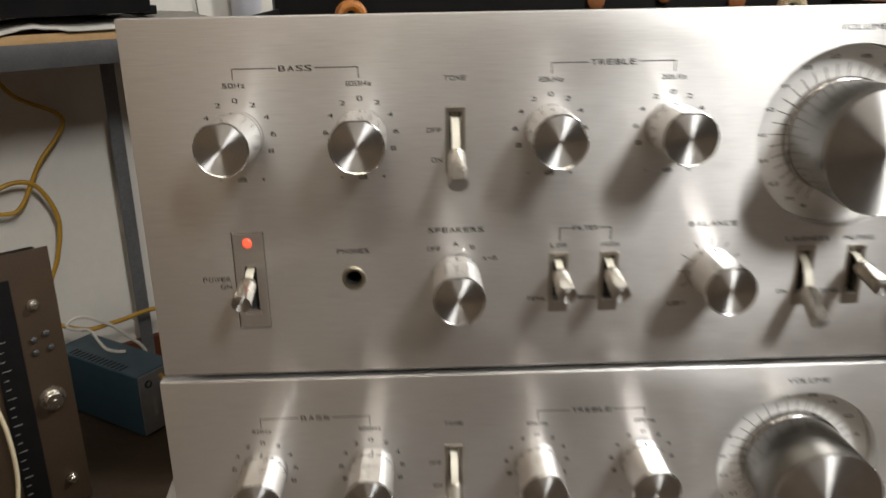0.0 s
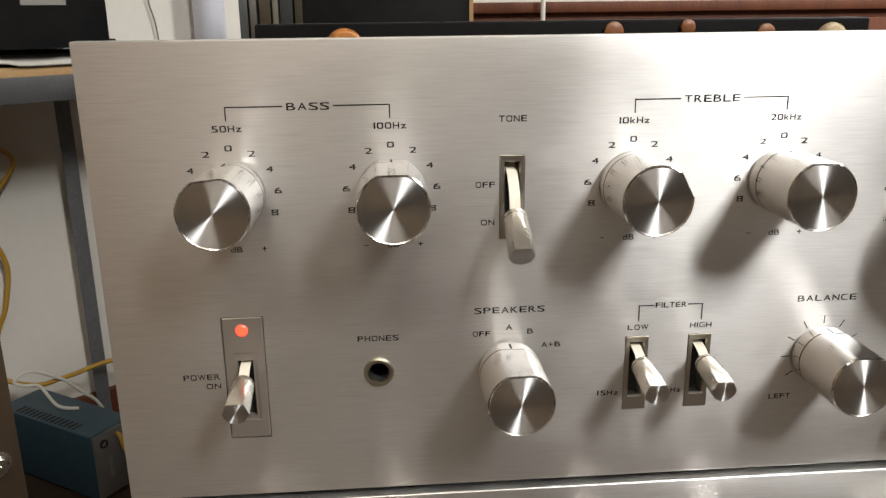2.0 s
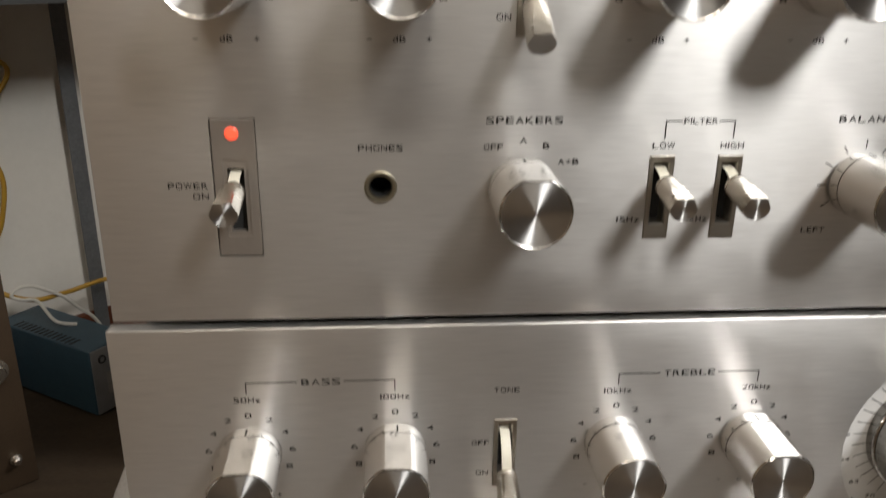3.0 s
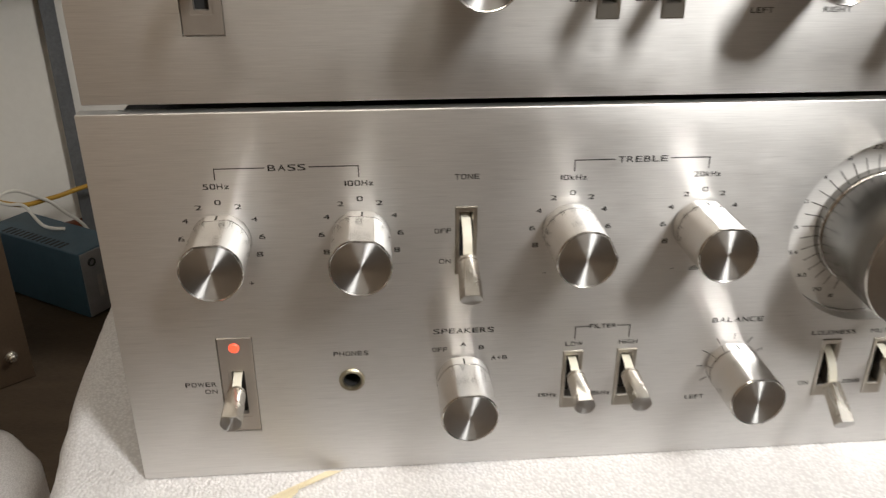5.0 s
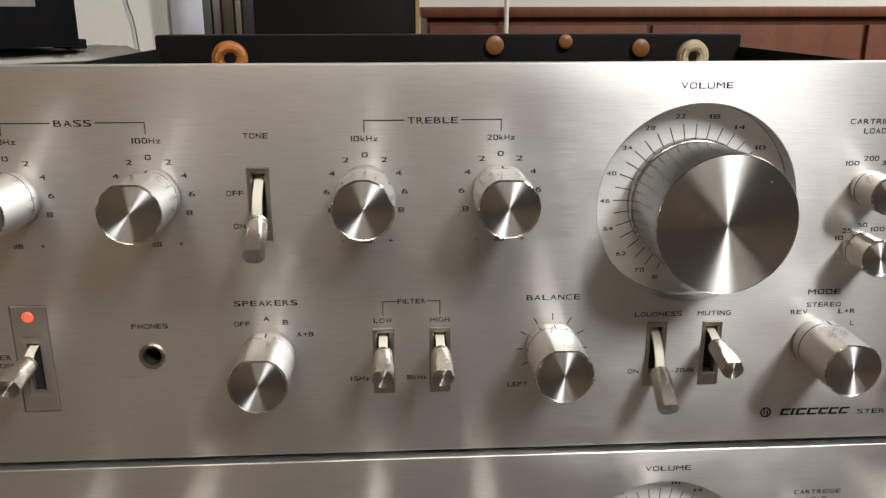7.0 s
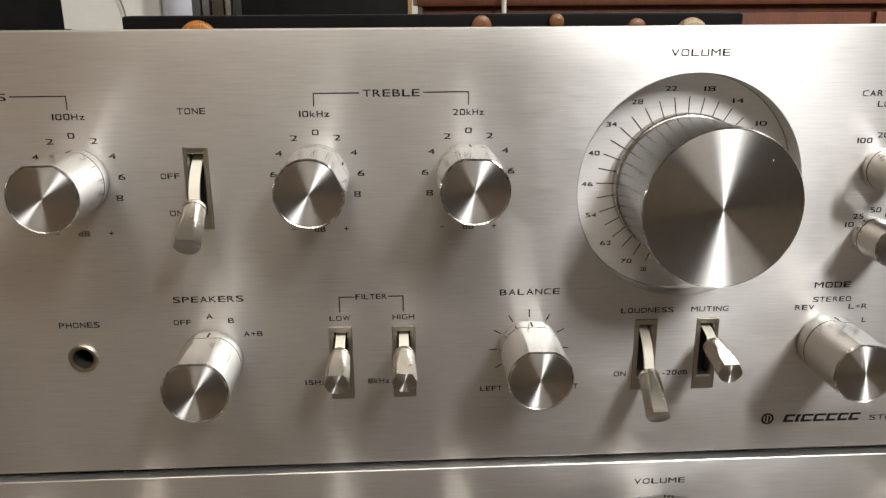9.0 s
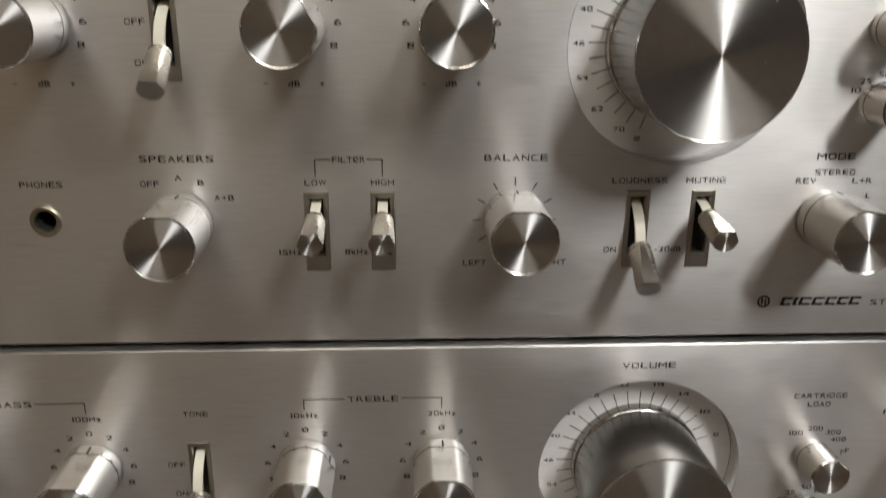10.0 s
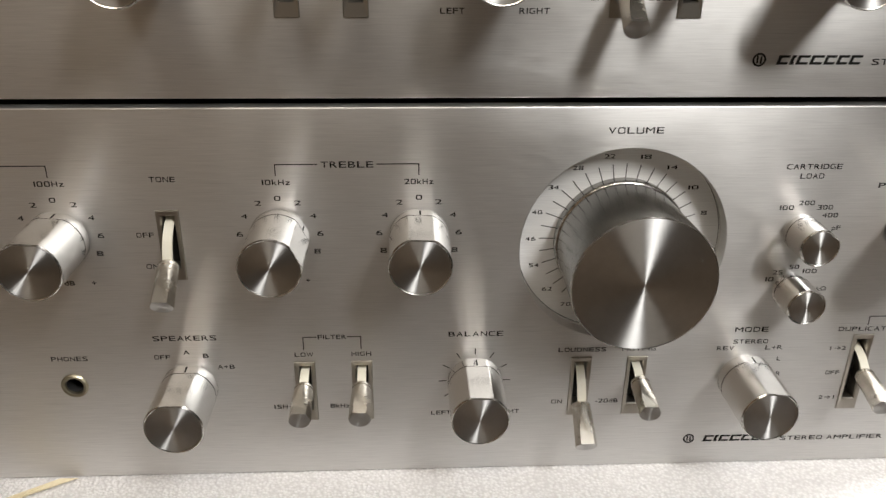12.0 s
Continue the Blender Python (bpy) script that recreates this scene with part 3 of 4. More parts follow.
TICK_ME = mesh_from("graduation", strokes([(0, 10.9 * MM, 0, 13.4 * MM)], LINE_W), M_INK)
DIAL_TICK_ME = mesh_from("graduation", strokes([(0, 23.6 * MM, 0, 28.5 * MM)], 0.00032), M_INK)


DIAL_ME = mesh_from("volume_dial", disc(0, DIAL_R * MM - 0.0001, 128, None, 0.012), M_DIAL, 30)
DIAL_WORD_ME = [words(t, (3.7 if len(t) == 2 else 2.0) * MM, 1.5 * MM, 0.00003) for t, _ in DIAL_NUMBERS]


def frame_mesh(h):
    """The metal frame of a lever switch: narrow lips, a ledge below, and a slot through it."""
    bm = bmesh.new()
    loops = []
    for w, up, low, y in ((3.85, h - 0.1, h - 0.1, 0.004), (3.85, h - 0.1, h - 0.1, -0.0002), (3.65, h - 0.3, h - 0.3, -0.0005), (2.5, h - 1.9, h - 4.6, -0.0003), (2.15, h - 2.3, h - 5.0, 0.0004), (2.15, h - 2.3, h - 5.0, 0.0055)):
        loops.append([bm.verts.new((x * MM, y, z * MM)) for x, z in ((-w, -low), (w, -low), (w, up), (-w, up))])
    for a, b in zip(loops, loops[1:]):
        for i in range(4):
            bm.faces.new((a[i], a[(i + 1) % 4], b[(i + 1) % 4], b[i]))
    return mesh_from("switch_frame", bm, M_BEZEL)


def tip_planes(bm):
    """Mills three flats along a lever's tip, above and at both shoulders, that deepen from the waist ring outwards."""
    for angle, root, end in ((0, 3.62, 2.85), (64, 3.62, 3.42), (-64, 3.62, 3.42)):
        a = radians(angle)
        fall = (root - end) * MM / 0.0144
        normal = Vector((math.sin(a), -fall, math.cos(a))).normalized()
        point = Vector((math.sin(a) * root * MM, -0.0026, math.cos(a) * root * MM))
        cut_geom = bmesh.ops.bisect_plane(bm, geom=bm.verts[:] + bm.edges[:] + bm.faces[:], plane_co=point, plane_no=normal, clear_outer=True)["geom_cut"]
        rim = [e for e in cut_geom if isinstance(e, bmesh.types.BMEdge)]
        bmesh.ops.holes_fill(bm, edges=[e for e in rim if e.is_boundary])
    return bm


def tip_mesh():
    """A lever's tip: a short round grip along -y with a waist ring and milled flats."""
    ring = lathe([(0.0, 2.2 * MM), (0.0002, 2.9 * MM), (0.0008, 3.35 * MM), (0.0020, 3.5 * MM), (0.0021, 3.3 * MM), (0.0026, 3.3 * MM)], 64)
    grip = tip_planes(lathe([(0.0024, 3.3 * MM), (0.0025, 3.5 * MM), (0.0164, 4.05 * MM), (0.0168, 3.9 * MM)], 64))
    me = bpy.data.meshes.new("grip")
    grip.to_mesh(me)
    grip.free()
    ring.from_mesh(me)
    return mesh_from("lever_tip", ring, M_TIP, 22)


FRAMES = {13.2: frame_mesh(13.2), 17.0: frame_mesh(17.0)}
TIP_ME = tip_mesh()
TIP_FACE = mesh_from("tip_face", tip_planes(disc(0.01684, 3.86 * MM, 64)), M_FACE, 30)


def lever_meshes(y0, v0, y1, v1, top):
    """A curved flat stalk from the slot's upper end out to the grip's root."""
    pts = []
    for k in range(9):
        t = k / 8
        pts.append(((1 - t) ** 2 * 0.004 + 2 * t * (1 - t) * (y0 * MM + 0.0008) + t * t * y0 * MM, ((1 - t) ** 2 * top + 2 * t * (1 - t) * (top - 0.35 * (top - v0)) + t * t * v0) * MM))
    return mesh_from("lever", ribbon(pts, [0.0032] * 9, 0.0014), M_IVORY, 40)


LEVERS = {-1: (-7.0, -4.0, -20.3, -13.2, 9.6), 1: (-6.8, 5.4, -22.2, 3.2, 9.8), 0: (-6.8, 3.0, -22.2, -0.6, 10.8)}
LEVER_ME = {s: lever_meshes(*q) for s, q in LEVERS.items()}


def add_switch(amp, x, v, h, state):
    s = part("lever_switch", FRAMES[h], None, amp, "champagne metal switch frame with a nickel lever", (x * MM, 0, v * MM))
    part("slot", box(-0.0021, 0.0021, 0.005, 0.0058, (-h + 4.5) * MM, (h - 2.0) * MM), M_DARK, s, "dark switch slot")
    part("lever", LEVER_ME[state], None, s, "curved ivory lever stalk")
    y0, v0, y1, v1, _ = LEVERS[state]
    turn = math.degrees(math.atan2(v0 - v1, y0 + 1.5 - y1))
    for tip_name, tip_me in (("lever_tip", TIP_ME), ("tip_face", TIP_FACE)):
        part(tip_name, tip_me, None, s, "tapered nickel lever tip" if tip_me is TIP_ME else "", (0, y0 * MM + 0.0015, v0 * MM), (turn, 0, 0))
    return s


def plate_mesh():
    x, v, w, h = PLATE
    w, h = w - 0.25, h - 0.25
    me = mesh_from("power_plate", box(-w * MM, w * MM, -0.0001, 0.003, -h * MM, h * MM, 0.0003, 1), M_PLATE)
    bm = box(-0.0024, 0.0024, -0.003, 0.006, -13.2 * MM, 6.2 * MM)
    me = cut(me, mesh_from("cut", bm, M_PLATE))
    # a shallow step round the slot
    bm = box(-0.0036, 0.0036, -0.003, 0.0003, -14.6 * MM, 9.0 * MM)
    return cut(me, mesh_from("cut", bm, M_PLATE))


PLATE_ME = plate_mesh()


def brand_mark(x, v):
    """A round mark and slanted blocks in dark ink."""
    segs = []
    for k in range(20):
        if k % 10 == 0:
            continue
        a, b = 2 * math.pi * k / 20, 2 * math.pi * (k + 1) / 20
        segs.append((x + 1.9 * math.sin(a), v + 1.9 * math.cos(a), x + 1.9 * math.sin(b), v + 1.9 * math.cos(b)))
    segs += [(x - 0.6, v - 0.8, x - 0.6, v + 1.0), (x + 0.6, v - 1.0, x + 0.6, v + 0.8)]
    return segs


def logo_mesh():
    bm = strokes([tuple(c * MM for c in s) for s in brand_mark(317.6, 12.7)], 0.0006)
    at = 323.2
    for wide in (3.7, 1.5, 4.0, 4.1, 3.6, 3.6, 3.8):
        for v0, v1 in ((11.15, 11.95), (13.35, 14.15)):
            lean = 0.28
            bm.faces.new([bm.verts.new((px * MM, 0, pv * MM)) for px, pv in ((at + lean * (v0 - 11), v0), (at + wide + lean * (v0 - 11), v0), (at + wide + lean * (v1 - 11), v1), (at + lean * (v1 - 11), v1))])
        bm.faces.new([bm.verts.new((px * MM, 0, pv * MM)) for px, pv in ((at + 0.27, 11.95), (at + 1.37, 11.95), (at + 1.77, 13.35), (at + 0.67, 13.35))])
        at += wide + 0.55
    return mesh_from("brand_mark", bm, M_INK)


LOGO_ME = logo_mesh()


def build_amp(at, label, angles, volume_angle, covered, lean):
    amp = thing("amplifier", label, "amplifier", at, 0, "stacked stereo amplifiers")
    panel = part("front_panel", PANEL_ME, None, amp, "brushed aluminium front panel")
    for (text, x, v, w, h), me in zip(WORDS, WORD_ME):
        part("lettering", me, None, panel, "", (x * MM, -0.00008, v * MM))
    for me in BRACKET_ME:
        part("bracket_line", me, None, panel, "", (0, -0.00008, 0))
    for k in range(-4, 5):
        part("graduation", TICK_ME, None, panel, "", (231.3 * MM, -0.00008, ROW_LOW * MM), (0, 31 * k, 0))
    part("brand_mark", LOGO_ME, None, panel, "dark printed mark", (0, -0.00008, 0))
    for (x, v), angle in zip(((41.4, ROW_TONE), (89.1, ROW_TONE), (163.1, ROW_TONE), (210.6, ROW_TONE), (125.5, 42.1), (231.3, ROW_LOW), (334.6, 42.2), (386.0, ROW_TONE)), angles):
        add_knob(TONE_KNOB, "control_knob", amp, x, v, angle, "turned aluminium knob with a milled flat", lean if x < 50 else 0.0)
    for v, angle in ((102.8, 40), (80.0, 25)):
        add_knob(SMALL_KNOB, "small_knob", amp, 345.2, v, angle, "small turned aluminium knob")
    dial = part("volume_dial", DIAL_ME, None, amp, "recessed brushed dial with a decibel scale", (DIAL_X * MM, DIAL_DEPTH * MM, DIAL_V * MM))
    well = lathe([(-DIAL_DEPTH * MM - 0.0006, DIAL_R * MM + 0.001), (-DIAL_DEPTH * MM - 0.0006, DIAL_R * MM), (-PANEL_T * MM, DIAL_R * MM), (-PANEL_T * MM, DIAL_R * MM + 0.001)], 128, None, 0.0, False, False)
    part("dial_wall", well, M_SIDE, dial, "round wall of the dial's recess", (0, -DIAL_DEPTH * MM, 0))
    for k in range(-7, 17):
        part("graduation", DIAL_TICK_ME, None, dial, "", (0, -0.00008, 0), (0, -89 + 10 * k, 0))
    for (text, a), me in zip(DIAL_NUMBERS, DIAL_WORD_ME):
        part("numeral", me, None, dial, "", (31.7 * MM * math.sin(radians(a)), -0.00008, 31.7 * MM * math.cos(radians(a))))
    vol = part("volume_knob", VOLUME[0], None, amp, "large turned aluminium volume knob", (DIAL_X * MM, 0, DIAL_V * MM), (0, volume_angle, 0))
    part("chamfer", VOLUME[1], None, vol)
    part("end_face", VOLUME[2], None, vol)
    part("pointer_line", VOLUME[3], None, vol)
    ring = part("collar", VOLUME[4], None, vol)
    part("collar_edge", VOLUME[5], None, ring)
    for s in SWITCHES:
        add_switch(amp, *s)
    x, v, w, h = PLATE
    plate = part("power_plate", PLATE_ME, None, amp, "champagne metal power switch plate", (x * MM, 0, v * MM))
    part("slot", box(-0.0024, 0.0024, 0.0026, 0.0034, -13.2 * MM, 6.2 * MM), M_DARK, plate, "dark switch slot")
    part("power_lamp", lathe([(-0.002, 2.0 * MM), (0.0003, 2.0 * MM), (0.0007, 1.5 * MM)], 32), M_LAMPRED, plate, "lit orange-red lamp", (-0.0003, 0, 16.6 * MM))
    part("lever", LEVER_ME[1], None, plate, "curved ivory lever stalk", (0, 0.001, -4.0 * MM))
    part("lever_tip", TIP_ME, None, plate, "tapered nickel lever tip", (0, -0.0053, 1.0 * MM), (5.5, 0, 0))
    part("tip_face", TIP_FACE, None, plate, "", (0, -0.0053, 1.0 * MM), (5.5, 0, 0))
    jack = part("headphone_jack", lathe([(-0.004, 3.2 * MM), (0.0002, 3.2 * MM), (0.0008, 3.5 * MM), (0.0009, 4.4 * MM), (0.0004, 4.9 * MM), (-0.0004, 4.9 * MM)], 48, cap0=False, cap1=False), M_SOCKET, amp, "metal headphone socket ring", (JACK[0] * MM, 0, JACK[1] * MM))
    part("socket", lathe([(-0.012, 3.15 * MM), (-0.0005, 3.15 * MM)], 32, cap1=False), M_DARK, jack, "dark socket")
    # chassis behind the panel
    w = PANEL_W * MM
    low, top = 0.004, 0.1465
    part("side_plate", box(0.008, 0.0096, PANEL_T * MM, 0.315, low, top - 0.008), M_BLACK, amp, "black steel side plate")
    part("side_plate", box(w - 0.0096, w - 0.008, PANEL_T * MM, 0.315, low, top - 0.008), M_BLACK, amp, "black steel side plate")
    part("base_plate", box(0.0096, w - 0.0096, PANEL_T * MM, 0.315, low, low + 0.0015), M_BLACK, amp, "black steel base plate")
    part("back_plate", box(0.006, w - 0.008, 0.315, 0.335, low, 0.1478, 0.0022, 3), M_BLACK, amp, "black back plate with rounded top corners")
    if covered:
        part("cover", box(0.0065, w - 0.0065, 0.006, 0.312, top - 0.0070, top - 0.005, 0.0006), M_BLACK, amp, "black steel top cover")
    for fx in (0.05, w - 0.05):
        for fy in (0.05, 0.27):
            part("foot", lathe([(0, 0.012), (0.0033, 0.012), (0.0052, 0.010)], 24), M_BLACK, amp, "", (fx, fy, low), (90, 0, 0))
    return amp


UP, LOW = (0.0, 0.0, 0.6263), (-0.0024, -0.0012, 0.4763)
build_amp(UP, "silver stereo amplifier, open on top, stacked on another", (-6, 0, 62, 2, 0, 2, 8, 0), -3, False, -2.0)
build_amp(LOW, "silver stereo amplifier standing on white foam", (-3, 4, 64, 2, 0, 2, 8, 0), 18, True, 1.2)

# ---- what the amplifiers stand on ----
def foam_slab(outline, z0, z1):
    """A block of foam with an uneven top and rounded, torn edges."""
    n = len(outline)
    bm = bmesh.new()
    c = sum((Vector((x, y)) for x, y in outline), Vector((0, 0))) / n
    loops = []
    for k, (shrink, z) in enumerate(((0.0, z0), (0.0, z1 - 0.012), (0.004, z1 - 0.004), (0.012, z1))):
        ring = []
        for x, y in outline:
            d = (c - Vector((x, y))).normalized() * shrink
            ring.append(bm.verts.new((x + d.x, y + d.y, z)))
        loops.append(ring)
    for a, b in zip(loops, loops[1:]):
        for i in range(n):
            bm.faces.new((a[i], a[(i + 1) % n], b[(i + 1) % n], b[i]))
    bm.faces.new(loops[0])
    bm.faces.new(loops[-1])
    return bm


def smooth_outline(points, per=8):
    out, n = [], len(points)
    for i in range(n):
        p0, p1, p2, p3 = (Vector(points[(i + k) % n]) for k in (-1, 0, 1, 2))
        for k in range(per):
            t = k / per
            q = 0.5 * ((2 * p1) + (p2 - p0) * t + (2 * p0 - 5 * p1 + 4 * p2 - p3) * t * t + (3 * p1 - p0 - 3 * p2 + p3) * t ** 3)
            wob = 0.0012 * noise.noise(Vector((q.x * 90, q.y * 90, 0)))
            out.append((q.x + wob, q.y - wob))
    return out


FOAM_TOP = 0.4763
outline = smooth_outline([(-0.036, -0.044), (-0.040, -0.02), (-0.044, 0.01), (-0.053, 0.06), (-0.060, 0.12), (-0.064, 0.2), (-0.06, 0.36), (0.2, 0.37), (0.5, 0.36), (0.51, 0.1), (0.5, -0.04), (0.35, -0.048), (0.2, -0.045), (0.08, -0.05)])
foam = tagged(part("foam_block", foam_slab(outline, 0.38, FOAM_TOP), M_FOAM, None, "", smooth=60), "white packing foam block under the amplifiers", "foam")
stand = thing("stand", "plain wooden stand hidden under the foam", "stand", (0.22, 0.14, 0))
part("top", box(-0.22, 0.24, -0.17, 0.2, 0.355, 0.38, 0.002), M_BOARD, stand)
for sx in (-0.2, 0.2):
    for sy in (-0.14, 0.17):
        part("leg", box(sx - 0.02, sx + 0.02, sy - 0.02, sy + 0.02, 0, 0.355, 0.002), M_BOARD, stand)
outline2 = smooth_outline([(-0.168, 0.20), (-0.168, 0.235), (-0.178, 0.268), (-0.197, 0.29), (-0.225, 0.312), (-0.30, 0.33), (-0.42, 0.3), (-0.45, 0.1), (-0.42, -0.1), (-0.25, -0.12), (-0.18, 0.0)])
tagged(part("foam_block", foam_slab(outline2, 0.0, 0.28), M_FOAM, None, "", smooth=60), "white packing foam block standing on the floor", "foam")


def torn_strip(points, width, z, seed):
    rng = random.Random(seed)
    bm = bmesh.new()
    rows = []
    for k, (x, y) in enumerate(points):
        w = width * (0.7 + 0.5 * rng.random())
        h = z + 0.0012 * rng.random() + (0.001 if 0 < k < len(points) - 1 else 0)
        rows.append([bm.verts.new((x + 0.5 * w * s, y + 0.3 * w * s + 0.003 * rng.random(), h + dz)) for s in (-1, 1) for dz in (0, 0.0006)])
    for a, b in zip(rows, rows[1:]):
        for i, j in ((0, 1), (1, 3), (3, 2), (2, 0)):
            bm.faces.new((a[i], a[j], b[j], b[i]))
    bm.faces.new((rows[0][0], rows[0][1], rows[0][3], rows[0][2]))
    bm.faces.new((rows[-1][0], rows[-1][2], rows[-1][3], rows[-1][1]))
    return bm


scrap = tagged(part("tape_scrap", torn_strip([(0.039, -0.032), (0.044, -0.026), (0.049, -0.020), (0.055, -0.015), (0.061, -0.012)], 0.025, FOAM_TOP + 0.0005, 4), M_PAPER, None, "", smooth=0), "crumpled tan paper tape scrap lying on the foam", "tape")
part("red_dot", lathe([(0, 0.0011), (0.0004, 0.0011)], 16), M_RED, scrap, "red printed dot", (0.0465, -0.0235, FOAM_TOP + 0.0035), (-90, 0, 0))

# ---- inside the open amplifier ----
amp_up = [o for o in bpy.data.objects if o.name == "amplifier"][0]


def coil(radius, tube_r, turns):
    """A ring core wound with wire."""
    pts = []
    for k in range(turns * 10 + 1):
        a = 2 * math.pi * k / (turns * 10)
        b = turns * a
        r = radius + tube_r * math.cos(b)
        pts.append((r * math.cos(a), tube_r * math.sin(b), r * math.sin(a)))
    bm = bmesh.new()
    rings = []
    n = len(pts) - 1
    for k in range(n):
        p, q = Vector(pts[k]), Vector(pts[(k + 1) % n])
        way = (q - p).normalized()
        s = way.orthogonal().normalized()
        t = way.cross(s)
        rings.append([bm.verts.new(p + 0.0005 * (math.cos(c) * s + math.sin(c) * t)) for c in (0.0, 1.57, 3.14, 4.71)])
    for k in range(n):
        a, b = rings[k], rings[(k + 1) % n]
        shift = min(range(4), key=lambda m: (a[0].co - b[m].co).length)
        for i in range(4):
            bm.faces.new((a[i], a[(i + 1) % 4], b[(i + 1 + shift) % 4], b[(i + shift) % 4]))
    return bm


def ring_core(radius, tube_r, n=40, m=12):
    bm = bmesh.new()
    rows = [[bm.verts.new(((radius + tube_r * math.cos(2 * math.pi * j / m)) * math.cos(2 * math.pi * i / n), tube_r * math.sin(2 * math.pi * j / m), (radius + tube_r * math.cos(2 * math.pi * j / m)) * math.sin(2 * math.pi * i / n))) for j in range(m)] for i in range(n)]
    for i in range(n):
        for j in range(m):
            a, b = rows[i], rows[(i + 1) % n]
            bm.faces.new((a[j], a[(j + 1) % m], b[(j + 1) % m], b[j]))
    return bm


for cx, cy, top, mat, say in ((0.066, 0.270, 0.1466, M_COPPER, "orange lacquered copper coil"), (0.375, 0.272, 0.1462, M_PAPER, "pale yellow wound coil")):
    core = part("ring_core", ring_core(0.0078, 0.0035), M_WAX, amp_up, "wound ring core", (cx, cy, top - 0.0125), (0, 0, 12))
    part("winding", coil(0.0078, 0.0036, 46), mat, core, say)
    part("stem", box(-0.002, 0.002, -0.002, 0.002, -top + 0.0055 + 0.0125, -0.008), M_BLACK, core)
for cx, cz, r in ((0.245, 0.1400, 0.0068), (0.296, 0.1425, 0.0052), (0.351, 0.1378, 0.0066)):
    part("disc_capacitor", lathe([(0.0, r * 0.7), (0.0006, r * 0.93), (0.002, r), (0.0034, r * 0.95), (0.0044, r * 0.7), (0.0047, r * 0.3)], 28), M_WAX, amp_up, "round brown wax-dipped capacitor", (cx, 0.3148, cz))
part("circuit_board", box(0.20, 0.33, 0.19, 0.27, 0.1285, 0.1301, 0.0003), M_BOARDBLUE, amp_up, "dark blue-grey circuit board")
for bx in (0.205, 0.325):
    part("pillar", box(bx - 0.003, bx + 0.003, 0.227, 0.233, 0.0055, 0.1285), M_BLACK, amp_up)

# ---- shelving, rotated with the wall ----
TURN_WALL = 40.0
WALL_P = Vector((-0.5, 1.23, 0))
WALL_U = Vector((math.cos(radians(TURN_WALL)), math.sin(radians(TURN_WALL)), 0))
WALL_N = Vector((math.sin(radians(TURN_WALL)), -math.cos(radians(TURN_WALL)), 0))


def by_wall(u, n, z=0.0):
    """A point u metres along the wall and n metres out from it."""
    p = WALL_P + u * WALL_U + n * WALL_N
    return (p.x, p.y, z)


shelf = thing("shelving", "grey steel shelving with a raw wooden shelf board", "shelving", by_wall(0, 0), TURN_WALL)
part("shelf_board", box(-0.9, 0.13, -0.278, -0.02, 0.698, 0.713, 0.001), M_BOARD, shelf, "raw chipboard shelf")
part("shelf_lip", box(-0.9, 0.13, -0.284, -0.279, 0.664, 0.7, 0.001), M_GALV, shelf, "grey steel shelf edge")
part("shelf_lip", box(-0.9, 0.13, -0.022, -0.018, 0.664, 0.697, 0.001), M_GALV, shelf, "grey steel shelf edge")


def angle_post(h):
    bm = box(-0.011, 0.014, -0.002, 0.0, 0, h)
    box(0.012, 0.014, 0.0, 0.03, 0, h, bm=bm)
    return bm


for pu, pn, ph in ((-0.86, -0.276, 1.5), (-0.86, -0.035, 0.697), (0.014, -0.050, 0.697)):
    part("post", angle_post(ph), M_POST, shelf, "grey steel angle post", (pu, pn, 0))

case = thing("black_case", "black equipment case standing on the shelf", "case", by_wall(0, 0, 0.733), TURN_WALL)
part("body", box(-0.42, 0.012, -0.292, -0.06, 0.004, 0.36, 0.004), M_BLACK, case)
part("label", box(-0.105, -0.045, -0.2935, -0.2915, 0.062, 0.086), M_LABEL, case, "grey paper label")
part("foot", box(0.0, 0.03, -0.27, -0.2, -0.0005, 0.014, 0.002), M_BLACK, case)


def cloth(u0, u1, n0, n1, z):
    bm = bmesh.new()
    nu, nn = 46, 14
    grid = []
    for i in range(nu + 1):
        row = []
        for j in range(nn + 1):
            u, n = u0 + (u1 - u0) * i / nu, n0 + (n1 - n0) * j / nn
            h = 0.010 * noise.noise(Vector((u * 13, n * 15, 0.3))) + 0.004 * noise.noise(Vector((u * 45, n * 40, 2.1)))
            drop = -0.012 * max(0, (n - n1 + 0.03) / 0.03)
            row.append(bm.verts.new((u, -n, max(z + 0.010 + h + drop, 0.7135))))
        grid.append(row)
    for i in range(nu):
        for j in range(nn):
            bm.faces.new((grid[i][j], grid[i + 1][j], grid[i + 1][j + 1], grid[i][j + 1]))
    return bm


rag = part("cloth", cloth(-0.6, 0.12, 0.06, 0.283, 0.716), M_CLOTH, None, "", by_wall(0, 0), (0, 0, TURN_WALL))
rag.modifiers.new("thick", "SOLIDIFY").thickness = -0.003
tagged(rag, "crumpled off-white cloth lying on the shelf board", "cloth")

